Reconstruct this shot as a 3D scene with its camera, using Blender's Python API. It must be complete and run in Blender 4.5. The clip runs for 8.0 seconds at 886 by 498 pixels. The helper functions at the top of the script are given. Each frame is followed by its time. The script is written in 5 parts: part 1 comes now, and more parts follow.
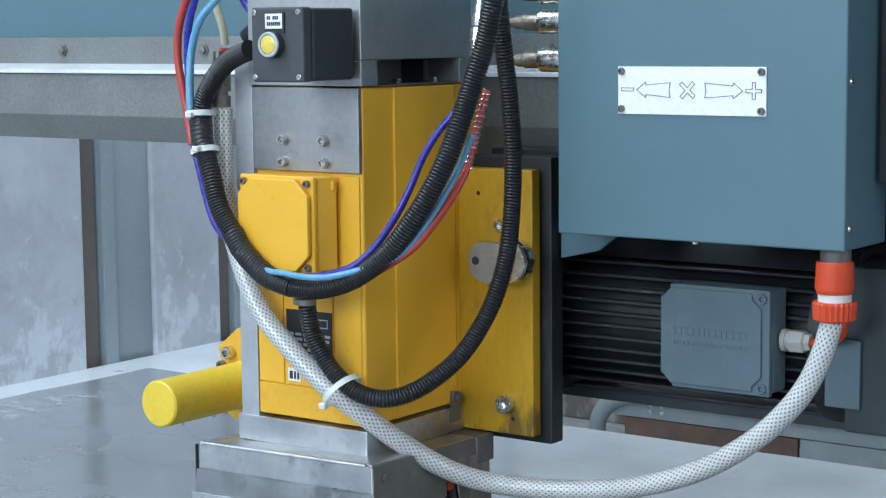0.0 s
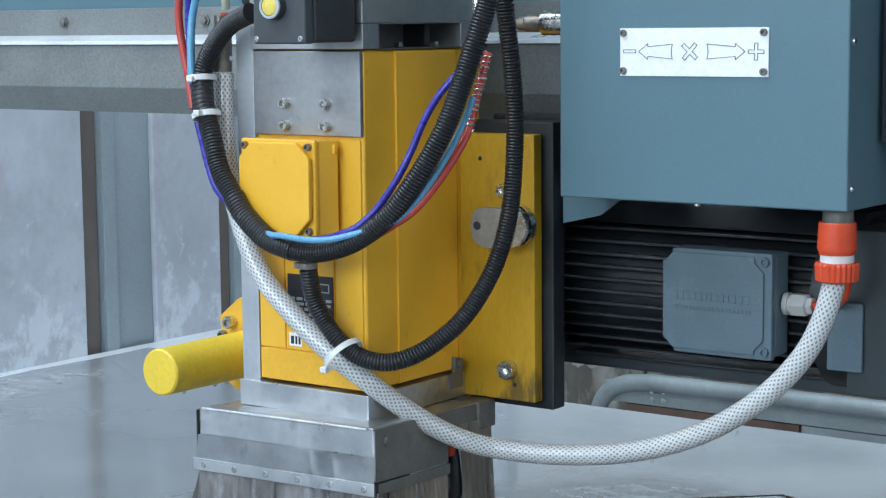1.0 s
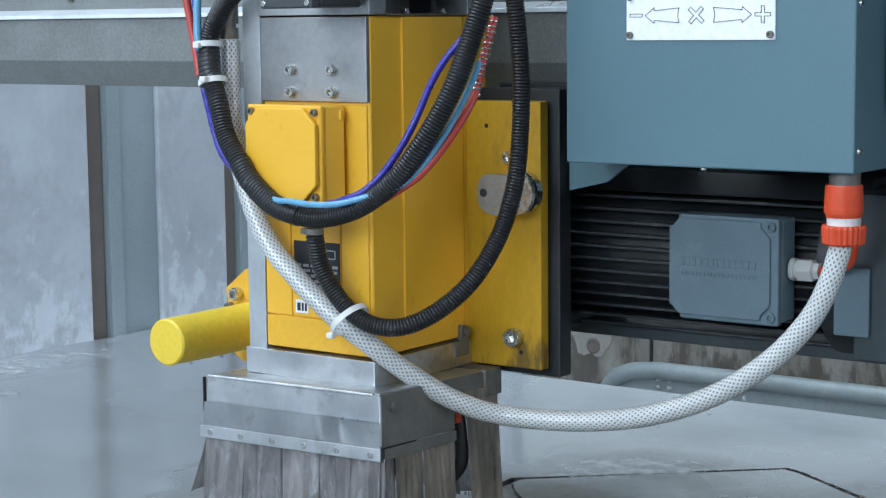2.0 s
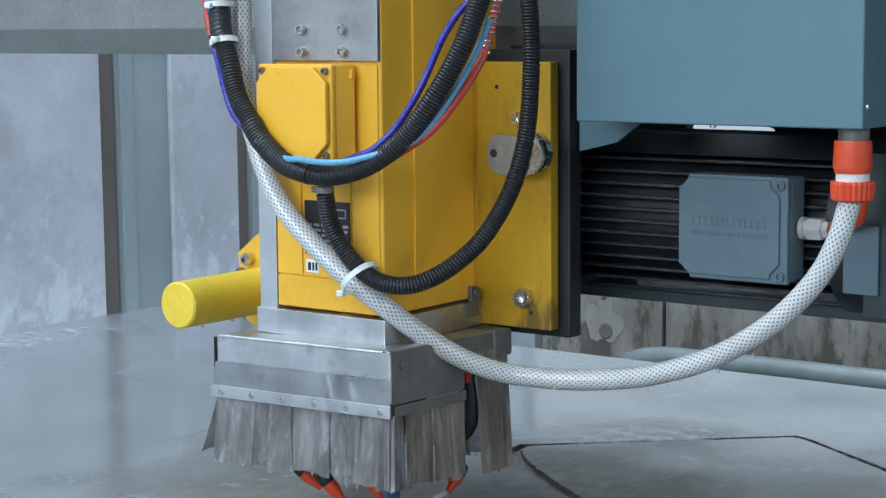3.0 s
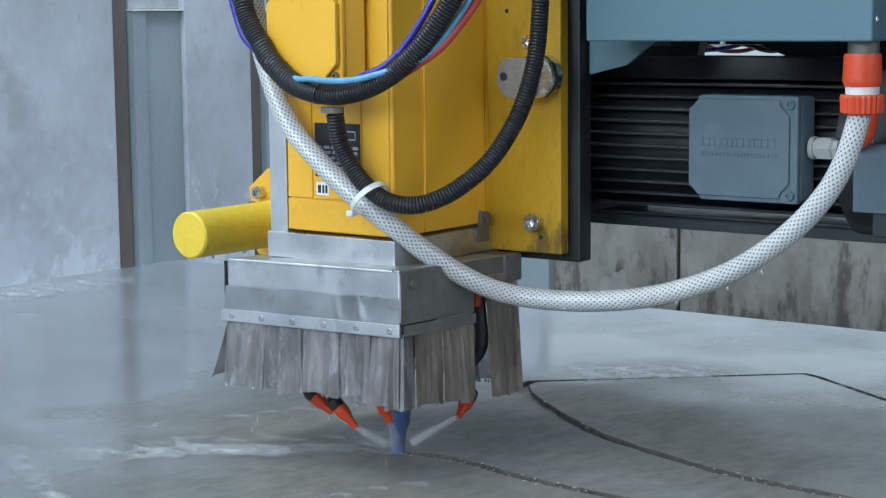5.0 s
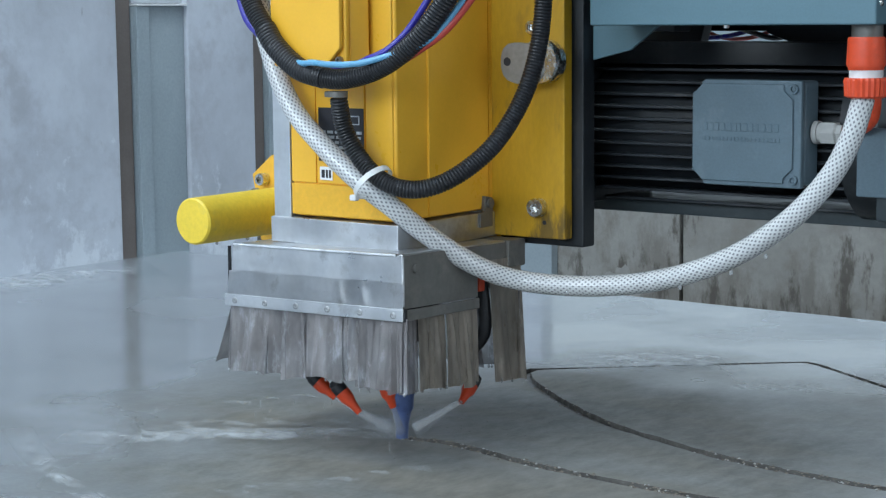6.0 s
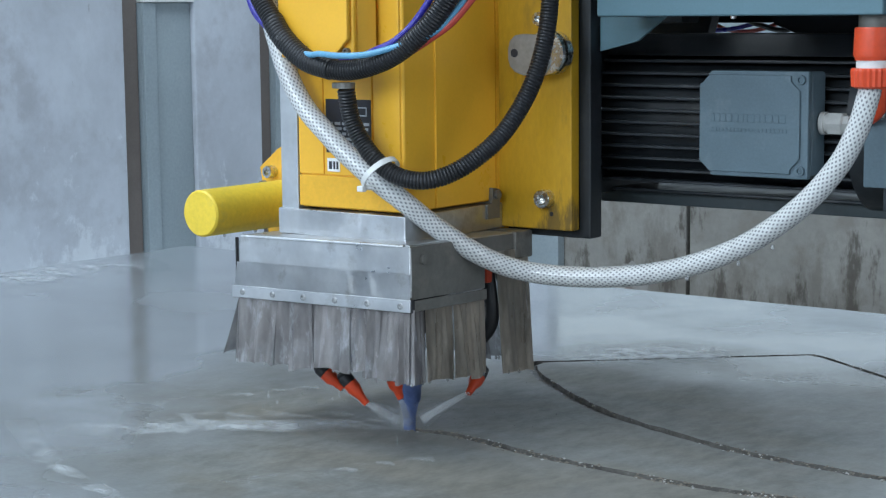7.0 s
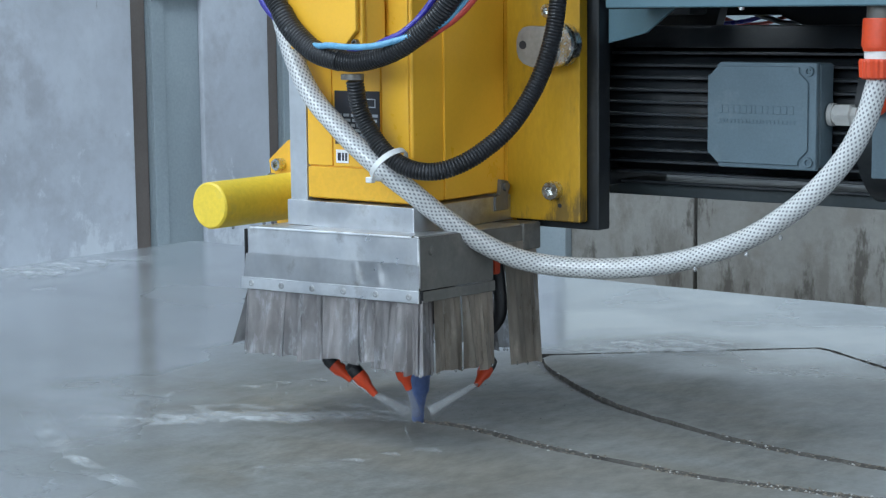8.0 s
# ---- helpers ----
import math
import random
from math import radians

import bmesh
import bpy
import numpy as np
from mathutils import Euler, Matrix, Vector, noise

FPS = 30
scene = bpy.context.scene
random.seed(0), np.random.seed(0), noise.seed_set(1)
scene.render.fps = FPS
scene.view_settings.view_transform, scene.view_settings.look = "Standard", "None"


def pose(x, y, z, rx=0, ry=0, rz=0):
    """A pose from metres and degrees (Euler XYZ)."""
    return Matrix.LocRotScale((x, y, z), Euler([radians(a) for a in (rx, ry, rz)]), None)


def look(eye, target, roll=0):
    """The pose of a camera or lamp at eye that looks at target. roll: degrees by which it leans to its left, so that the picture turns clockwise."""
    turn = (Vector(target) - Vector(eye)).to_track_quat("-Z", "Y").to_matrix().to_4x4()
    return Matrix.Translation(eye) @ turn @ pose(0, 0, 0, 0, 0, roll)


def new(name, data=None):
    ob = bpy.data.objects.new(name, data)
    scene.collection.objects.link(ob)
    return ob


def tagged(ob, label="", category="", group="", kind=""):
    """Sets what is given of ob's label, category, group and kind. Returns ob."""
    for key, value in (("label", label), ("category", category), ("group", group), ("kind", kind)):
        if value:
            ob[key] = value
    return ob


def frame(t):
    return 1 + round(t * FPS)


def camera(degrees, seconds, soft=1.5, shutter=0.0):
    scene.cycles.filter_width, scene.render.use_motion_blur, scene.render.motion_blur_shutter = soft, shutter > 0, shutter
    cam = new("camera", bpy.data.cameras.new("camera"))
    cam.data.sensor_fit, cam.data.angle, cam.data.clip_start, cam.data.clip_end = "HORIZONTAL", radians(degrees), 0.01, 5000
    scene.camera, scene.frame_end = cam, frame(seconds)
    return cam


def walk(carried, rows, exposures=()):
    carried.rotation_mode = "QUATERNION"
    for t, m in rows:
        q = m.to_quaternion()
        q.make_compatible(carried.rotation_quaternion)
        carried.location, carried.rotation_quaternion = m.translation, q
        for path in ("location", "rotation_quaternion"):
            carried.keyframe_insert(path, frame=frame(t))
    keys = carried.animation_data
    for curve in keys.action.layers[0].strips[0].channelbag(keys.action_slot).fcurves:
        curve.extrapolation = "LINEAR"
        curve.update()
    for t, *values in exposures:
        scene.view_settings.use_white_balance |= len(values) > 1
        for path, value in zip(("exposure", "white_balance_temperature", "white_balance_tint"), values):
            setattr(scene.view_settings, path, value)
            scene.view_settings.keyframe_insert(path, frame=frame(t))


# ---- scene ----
cam = camera(27.01, 8.0, soft=1.25)
# seconds, eye x, y, z, yaw, pitch, roll
PATH = [
    (0, 1.3386, -1.6763, 1.6175, 36.041, -6.809, -0.587),
    (0.5, 1.3391, -1.6755, 1.5988, 36.057, -6.866, -0.575),
    (1, 1.3400, -1.6739, 1.5777, 36.102, -6.910, -0.572),
    (2.5, 1.3488, -1.6758, 1.5193, 36.512, -7.038, -0.582),
    (3, 1.3562, -1.6785, 1.4963, 36.773, -7.103, -0.557),
    (3.5, 1.3603, -1.6781, 1.4753, 36.976, -7.164, -0.604),
    (4, 1.3655, -1.6797, 1.4524, 37.141, -7.221, -0.585),
    (4.5, 1.3697, -1.6773, 1.4293, 37.261, -7.265, -0.601),
    (5, 1.3729, -1.6776, 1.4100, 37.327, -7.319, -0.595),
    (6.5, 1.3767, -1.6773, 1.3882, 37.511, -7.342, -0.527),
    (7, 1.3789, -1.6779, 1.3839, 37.658, -7.389, -0.581),
    (7.5, 1.3809, -1.6775, 1.3784, 37.806, -7.418, -0.584),
    (8, 1.3829, -1.6806, 1.3747, 37.899, -7.408, -0.576),
]


def eye_pose(x, y, z, yaw, pitch, roll):
    a, b = radians(yaw), radians(pitch)
    way = Vector((-math.sin(a) * math.cos(b), math.cos(a) * math.cos(b), math.sin(b)))
    return look((x, y, z), Vector((x, y, z)) + way, roll)


walk(cam, [(t, eye_pose(*r)) for t, *r in PATH])

# ---- world and light: an overcast day, through an assumed, unseen gate and roof opening; two fills added ----
world = bpy.data.worlds.new("world")
scene.world = world
world.use_nodes = True
sky = world.node_tree.nodes.new("ShaderNodeTexSky")
sky.sky_type, sky.sun_disc = "NISHITA", False
sky.sun_elevation, sky.sun_rotation = radians(40), radians(200)
world.node_tree.links.new(sky.outputs[0], world.node_tree.nodes["Background"].inputs[0])
world.node_tree.nodes["Background"].inputs[1].default_value = 0.08


def daylight(name, m, sx, sy, power, colour):
    lamp = bpy.data.lights.new(name, "AREA")
    lamp.shape, lamp.size, lamp.size_y, lamp.energy, lamp.color = "RECTANGLE", sx, sy, power, colour
    ob = new(name, lamp)
    ob.matrix_basis = m
    return ob


DAY = (0.76, 0.89, 1.0)
daylight("gate_daylight", look((0.4, -8.85, 4.3), (0.4, 0, 3.6)), 8.6, 3.2, 600, DAY)
daylight("overhead_light", look((-1.9, -2.6, 6.4), (-1.9, -2.6, 0)), 3.2, 5.0, 400, DAY)
# added fill from overhead, brightens the left wall and far slab
daylight("overhead_light", look((-2.35, 3.0, 6.4), (-2.35, 3.0, 0)), 2.2, 3.0, 190, DAY)
# added fill from an unseen east opening, brightens the faces towards +x
daylight("east_fill_light", look((8.84, -0.9, 3.6), (0, -0.3, 1.6)), 5.0, 2.6, 130, (0.93, 0.96, 1.0))
scene.view_settings.exposure = -0.11

# ---- materials ----


def mat(name, colour, rough=0.5, metal=0.0, var=0.1, scale=8.0, bump=0.1, fine=120.0, stain=None, amount=0.0, stretch=(1, 1, 1), rvar=0.1, coat=0.0, thresh=0.55, trans=0.0, grain=0.06, bdist=0.002):
    """A surface with blotches, fine grain, bump and, where asked, stains of another colour."""
    m = bpy.data.materials.new(name)
    m.use_nodes = True
    nt = m.node_tree
    n, l = nt.nodes, nt.links
    b = n["Principled BSDF"]
    tc, mp = n.new("ShaderNodeTexCoord"), n.new("ShaderNodeMapping")
    mp.inputs["Scale"].default_value = stretch
    l.new(tc.outputs["Object"], mp.inputs[0])
    def nz(s, detail=4.0, rough_=0.6):
        t = n.new("ShaderNodeTexNoise")
        t.inputs["Scale"].default_value, t.inputs["Detail"].default_value, t.inputs["Roughness"].default_value = s, detail, rough_
        l.new(mp.outputs[0], t.inputs["Vector"])
        return t.outputs["Fac"]
    def mapr(src, a, c, lo, hi):
        r = n.new("ShaderNodeMapRange")
        l.new(src, r.inputs[0])
        for i, v in zip((1, 2, 3, 4), (a, c, lo, hi)):
            r.inputs[i].default_value = v
        return r.outputs[0]
    def mul(col, fac):
        x = n.new("ShaderNodeMix")
        x.data_type, x.blend_type = "RGBA", "MULTIPLY"
        x.inputs[0].default_value = 1.0
        if isinstance(col, tuple):
            x.inputs[6].default_value = (*col, 1)
        else:
            l.new(col, x.inputs[6])
        l.new(fac, x.inputs[7])
        return x.outputs[2]
    big, small = nz(scale), nz(fine, 3.0)
    c = mul(colour, mapr(big, 0.3, 0.7, 1 - var, 1 + var))
    c = mul(c, mapr(small, 0.3, 0.7, 1 - grain, 1 + grain))
    if stain:
        x = n.new("ShaderNodeMix")
        x.data_type = "RGBA"
        l.new(mapr(nz(scale * 1.7, 6.0, 0.7), thresh, thresh + 0.14, 0, amount), x.inputs[0])
        l.new(c, x.inputs[6])
        x.inputs[7].default_value = (*stain, 1)
        c = x.outputs[2]
    l.new(c, b.inputs["Base Color"])
    l.new(mapr(nz(scale * 2.3), 0.3, 0.7, max(0.02, rough - rvar), min(1, rough + rvar)), b.inputs["Roughness"])
    b.inputs["Metallic"].default_value = metal
    b.inputs["Coat Weight"].default_value = coat
    b.inputs["Transmission Weight"].default_value = trans
    if bump:
        bp = n.new("ShaderNodeBump")
        bp.inputs["Strength"].default_value, bp.inputs["Distance"].default_value = bump, bdist
        l.new(small, bp.inputs["Height"])
        l.new(bp.outputs[0], b.inputs["Normal"])
    return m


def weathered(m, layers):
    """Lays stains over a material; drop: how fast a stain thins out with height."""
    n, l = m.node_tree.nodes, m.node_tree.links
    b = n["Principled BSDF"]
    tc = n.new("ShaderNodeTexCoord")
    sep = n.new("ShaderNodeSeparateXYZ")
    l.new(tc.outputs["Object"], sep.inputs[0])
    for scale, stretch, lo, hi, amount, colour, drop in layers:
        mp = n.new("ShaderNodeMapping")
        mp.inputs["Scale"].default_value = stretch
        l.new(tc.outputs["Object"], mp.inputs[0])
        t = n.new("ShaderNodeTexNoise")
        t.inputs["Scale"].default_value, t.inputs["Detail"].default_value, t.inputs["Roughness"].default_value = scale, 8.0, 0.68
        l.new(mp.outputs[0], t.inputs["Vector"])
        k = n.new("ShaderNodeMath")
        k.operation = "MULTIPLY_ADD"
        l.new(sep.outputs[2], k.inputs[0])
        k.inputs[1].default_value = -drop
        l.new(t.outputs["Fac"], k.inputs[2])
        r = n.new("ShaderNodeMapRange")
        l.new(k.outputs[0], r.inputs[0])
        for i, v in zip((1, 2, 3, 4), (lo, hi, 0, amount)):
            r.inputs[i].default_value = v
        x = n.new("ShaderNodeMix")
        x.data_type = "RGBA"
        l.new(r.outputs[0], x.inputs[0])
        l.new(b.inputs["Base Color"].links[0].from_socket, x.inputs[6])
        x.inputs[7].default_value = (*colour, 1)
        l.new(x.outputs[2], b.inputs["Base Color"])
    return m


YELLOW = mat("yellow_paint", (0.88, 0.475, 0.040), 0.36, var=0.06, scale=6, bump=0.06, fine=260, stain=(0.42, 0.25, 0.03), amount=0.25, thresh=0.62, grain=0.02)
YELLOW_PALE = mat("chalky_yellow_paint", (0.84, 0.60, 0.055), 0.5, var=0.07, scale=12, bump=0.15, fine=150, stain=(0.62, 0.50, 0.14), amount=0.45, thresh=0.58)
# base yellow darkened for the shade the plate stands in behind the column
# grease run along the plate's lower edge, small scuffs
YELLOW_SHADED = weathered(mat("greasy_shaded_yellow_paint", (0.56, 0.315, 0.015), 0.42, var=0.12, scale=9, bump=0.12, fine=160, stain=(0.22, 0.15, 0.03), amount=0.6, thresh=0.55, stretch=(1.4, 1, 0.5)), (
    (22.0, (1, 1, 0.25), 0.47, 0.56, 0.75, (0.085, 0.06, 0.025), 2.2),
    (30.0, (1, 1, 0.5), 0.66, 0.70, 0.5, (0.14, 0.10, 0.04), 0.0),
))
LUG = mat("grey_cast_lug", (0.27, 0.25, 0.225), 0.5, 0.25, var=0.12, scale=40, bump=0.15, fine=160)
YELLOW_WORN = mat("worn_yellow_paint", (0.80, 0.43, 0.032), 0.45, var=0.08, scale=9, bump=0.1, fine=200, stain=(0.30, 0.20, 0.06), amount=0.5, thresh=0.58)
TEAL = mat("blue_grey_paint", (0.097, 0.181, 0.220), 0.42, var=0.04, scale=4, bump=0.05, fine=380, stain=(0.22, 0.28, 0.32), amount=0.2, thresh=0.66, grain=0.04)
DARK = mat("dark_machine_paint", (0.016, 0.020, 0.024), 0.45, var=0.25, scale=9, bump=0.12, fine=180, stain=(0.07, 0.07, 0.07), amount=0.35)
# dark machine paint lightened for the highlights along the fins, with pale stains
FIN = mat("highlit_fin_paint", (0.030, 0.036, 0.042), 0.36, var=0.3, scale=7, bump=0.1, fine=180, stain=(0.13, 0.135, 0.14), amount=0.5, thresh=0.55)
SLATE = mat("slate_machine_paint", (0.034, 0.047, 0.053), 0.5, var=0.15, scale=9, bump=0.1, fine=200, stain=(0.075, 0.09, 0.095), amount=0.35)
# stainless darkened for the button box's shadow on the plate; rivets share it
STEEL_PLATE = mat("shaded_stainless", (0.40, 0.405, 0.41), 0.48, 1.0, var=0.2, scale=10, bump=0.04, fine=120, rvar=0.08, stain=(0.24, 0.24, 0.245), amount=0.5)
STEEL = mat("brushed_stainless", (0.50, 0.51, 0.52), 0.50, 1.0, var=0.10, scale=9, bump=0.03, fine=150, rvar=0.07, stain=(0.30, 0.31, 0.32), amount=0.4)
STEEL_WET = mat("splashed_stainless", (0.60, 0.615, 0.63), 0.38, 1.0, var=0.2, scale=11, bump=0.12, fine=38, rvar=0.12, stain=(0.34, 0.33, 0.31), amount=0.6)
STEEL_DULL = mat("stained_dull_steel", (0.20, 0.195, 0.18), 0.5, 0.5, var=0.2, scale=14, bump=0.15, fine=150, stain=(0.30, 0.28, 0.25), amount=0.6)
GALV = mat("galvanised_sheet", (0.50, 0.53, 0.56), 0.45, 0.6, var=0.1, scale=9, bump=0.06, fine=100, stain=(0.55, 0.58, 0.60), amount=0.3)
# galvanised colour raised to hold the skylight reflected along the ledge
LEDGE = mat("skylit_galvanised_ledge", (0.74, 0.77, 0.80), 0.35, 0.3, var=0.12, scale=9, bump=0.05, fine=120)
BEAM = mat("dusty_grey_cover", (0.20, 0.212, 0.21), 0.55, 0.15, var=0.12, scale=7, bump=0.2, fine=240, stain=(0.18, 0.18, 0.175), amount=0.4, grain=0.14)
CHROME = mat("zinc_plated_steel", (0.62, 0.62, 0.60), 0.25, 1.0, var=0.1, scale=60, bump=0.0)
BRASS = mat("oxidised_fitting", (0.30, 0.27, 0.23), 0.4, 0.9, var=0.2, scale=50, bump=0.05, stain=(0.16, 0.12, 0.09), amount=0.6)
BLACK = weathered(mat("black_corrugated_plastic", (0.014, 0.015, 0.018), 0.40, var=0.3, scale=14, bump=0.05, fine=200, stain=(0.10, 0.10, 0.10), amount=0.3, thresh=0.60), (
    (70.0, (1, 1, 1), 0.66, 0.71, 0.45, (0.32, 0.32, 0.33), 0.0),
))
COVER = mat("dark_grey_moulded_plastic", (0.055, 0.062, 0.070), 0.5, var=0.1, scale=20, bump=0.1, fine=500, stain=(0.10, 0.105, 0.11), amount=0.3)
CASE = mat("black_moulded_plastic", (0.028, 0.032, 0.038), 0.5, var=0.1, scale=20, bump=0.1, fine=500, stain=(0.07, 0.075, 0.08), amount=0.3)
MOTOR = mat("motor_blue_grey_paint", (0.105, 0.158, 0.192), 0.5, var=0.08, scale=14, bump=0.15, fine=300, stain=(0.20, 0.25, 0.28), amount=0.35)
RAIL = mat("dull_rail_zinc", (0.27, 0.31, 0.315), 0.5, 0.3, var=0.12, scale=6, bump=0.06, fine=90, stain=(0.40, 0.43, 0.43), amount=0.4)
GLAND = mat("pale_grey_nylon", (0.50, 0.50, 0.48), 0.4, var=0.08, scale=40, bump=0.03)
WHITE = mat("white_plastic", (0.72, 0.73, 0.72), 0.4, var=0.05, scale=30, bump=0.03)
PLATE = mat("white_engraved_plate", (0.88, 0.89, 0.90), 0.35, var=0.02, scale=9, bump=0.02)
INK = mat("black_ink", (0.02, 0.022, 0.03), 0.5, var=0.05, bump=0.0)
ORANGE = mat("orange_red_plastic", (0.66, 0.070, 0.022), 0.4, var=0.08, scale=30, bump=0.06, fine=200)
RED = mat("red_hose_plastic", (0.50, 0.060, 0.045), 0.35, var=0.08, scale=30, bump=0.03)
BLUE = mat("dark_blue_hose_plastic", (0.035, 0.03, 0.30), 0.3, var=0.08, scale=30, bump=0.02)
CYAN = mat("light_blue_hose_plastic", (0.13, 0.36, 0.56), 0.3, var=0.08, scale=30, bump=0.02)
CREAM = mat("cream_tube_plastic", (0.55, 0.52, 0.36), 0.4, var=0.08, scale=30, bump=0.02)
TOOLBLUE = mat("blue_tool_steel", (0.09, 0.14, 0.31), 0.4, 0.2, var=0.2, scale=60, bump=0.05)
LENS = mat("yellow_button_lens", (0.80, 0.62, 0.12), 0.25, var=0.03, scale=60, bump=0.0, coat=0.5)


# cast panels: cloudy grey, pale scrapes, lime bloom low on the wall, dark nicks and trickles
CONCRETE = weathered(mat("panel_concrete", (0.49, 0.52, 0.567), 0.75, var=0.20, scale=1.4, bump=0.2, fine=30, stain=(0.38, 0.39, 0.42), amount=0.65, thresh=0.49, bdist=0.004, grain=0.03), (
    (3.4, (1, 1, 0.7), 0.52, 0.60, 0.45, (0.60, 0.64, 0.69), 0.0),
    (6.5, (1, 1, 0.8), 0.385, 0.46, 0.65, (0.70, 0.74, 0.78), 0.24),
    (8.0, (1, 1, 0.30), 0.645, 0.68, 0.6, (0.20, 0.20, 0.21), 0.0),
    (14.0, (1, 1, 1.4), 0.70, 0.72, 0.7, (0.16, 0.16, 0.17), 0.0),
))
CONCRETE_STAINED = weathered(mat("stained_concrete", (0.30, 0.29, 0.265), 0.8, var=0.18, scale=3.0, bump=0.25, fine=40, stain=(0.22, 0.20, 0.175), amount=0.6, thresh=0.50, bdist=0.004), (
    (5.5, (1, 1, 0.45), 0.36, 0.48, 0.55, (0.145, 0.128, 0.105), 0.28),
    (9.0, (1, 1, 0.35), 0.44, 0.52, 0.75, (0.070, 0.058, 0.045), 0.24),
))
MORTAR = mat("pale_mortar", (0.30, 0.29, 0.268), 0.8, var=0.15, scale=12, bump=0.2, fine=60)
GAP = mat("dark_gap_brown", (0.165, 0.14, 0.125), 0.9, var=0.15, scale=3, bump=0.1)
POST = mat("blue_grey_post_paint", (0.30, 0.355, 0.38), 0.5, var=0.06, scale=2.5, bump=0.06, fine=80, stain=(0.38, 0.43, 0.45), amount=0.5)
FLOOR = mat("wet_hall_floor", (0.30, 0.31, 0.32), 0.25, var=0.15, scale=1.5, bump=0.1, fine=60)
# white that stands in for sky reflected off wet floor
FLOOR_GLARE = mat("white_floor_glare", (0.80, 0.83, 0.86), 0.35, var=0.05, scale=3, bump=0.08, fine=50)
RUST = mat("rust_brown_board", (0.12, 0.075, 0.055), 0.7, var=0.25, scale=8, bump=0.2, fine=90)
ROOF = mat("roof_sheet", (0.45, 0.48, 0.50), 0.7, var=0.05, scale=1, bump=0.05)
GRIT = mat("stone_crumbs", (0.20, 0.175, 0.14), 0.6, var=0.5, scale=80, bump=0.1, fine=200, stain=(0.40, 0.37, 0.32), amount=0.55, thresh=0.56)
LIME = mat("lime_crumbs", (0.44, 0.44, 0.42), 0.6, var=0.3, scale=80, bump=0.1, fine=200)
KERF = mat("wet_cut_stone", (0.105, 0.10, 0.092), 0.45, var=0.35, scale=60, bump=0.4, fine=300, stain=(0.30, 0.29, 0.27), amount=0.6, thresh=0.58)


def braided_hose():
    """Clear hose over a white braid: a lattice of threads with darker diamonds between, laid by the tube's own UV."""
    m = mat("braided_clear_hose", (0.64, 0.655, 0.65), 0.30, var=0.10, scale=12, bump=0.0)
    n, l = m.node_tree.nodes, m.node_tree.links
    b = n["Principled BSDF"]
    src = b.inputs["Base Color"].links[0].from_socket
    uv, sep = n.new("ShaderNodeUVMap"), n.new("ShaderNodeSeparateXYZ")
    uv.uv_map = "UVMap"
    l.new(uv.outputs[0], sep.inputs[0])
    def math_(op, a, c):
        x = n.new("ShaderNodeMath")
        x.operation = op
        for i, v in enumerate((a, c)):
            if v is None:
                continue
            if isinstance(v, (int, float)):
                x.inputs[i].default_value = v
            else:
                l.new(v, x.inputs[i])
        return x.outputs[0]
    along, around = math_("MULTIPLY", sep.outputs[0], 2 * math.pi / 0.0082), math_("MULTIPLY", sep.outputs[1], 2 * math.pi * 14)
    s1 = math_("SINE", math_("ADD", along, around), None)
    s2 = math_("SINE", math_("SUBTRACT", along, around), None)
    cell = math_("MAXIMUM", s1, s2)
    r = n.new("ShaderNodeMapRange")
    l.new(cell, r.inputs[0])
    for i, v in zip((1, 2, 3, 4), (-0.45, 0.30, 1.0, 0.0)):
        r.inputs[i].default_value = v
    x = n.new("ShaderNodeMix")
    x.data_type = "RGBA"
    l.new(r.outputs[0], x.inputs[0])
    l.new(src, x.inputs[6])
    x.inputs[7].default_value = (0.19, 0.195, 0.215, 1)
    l.new(x.outputs[2], b.inputs["Base Color"])
    b.inputs["Coat Weight"].default_value = 0.5
    return m


BRAID = braided_hose()


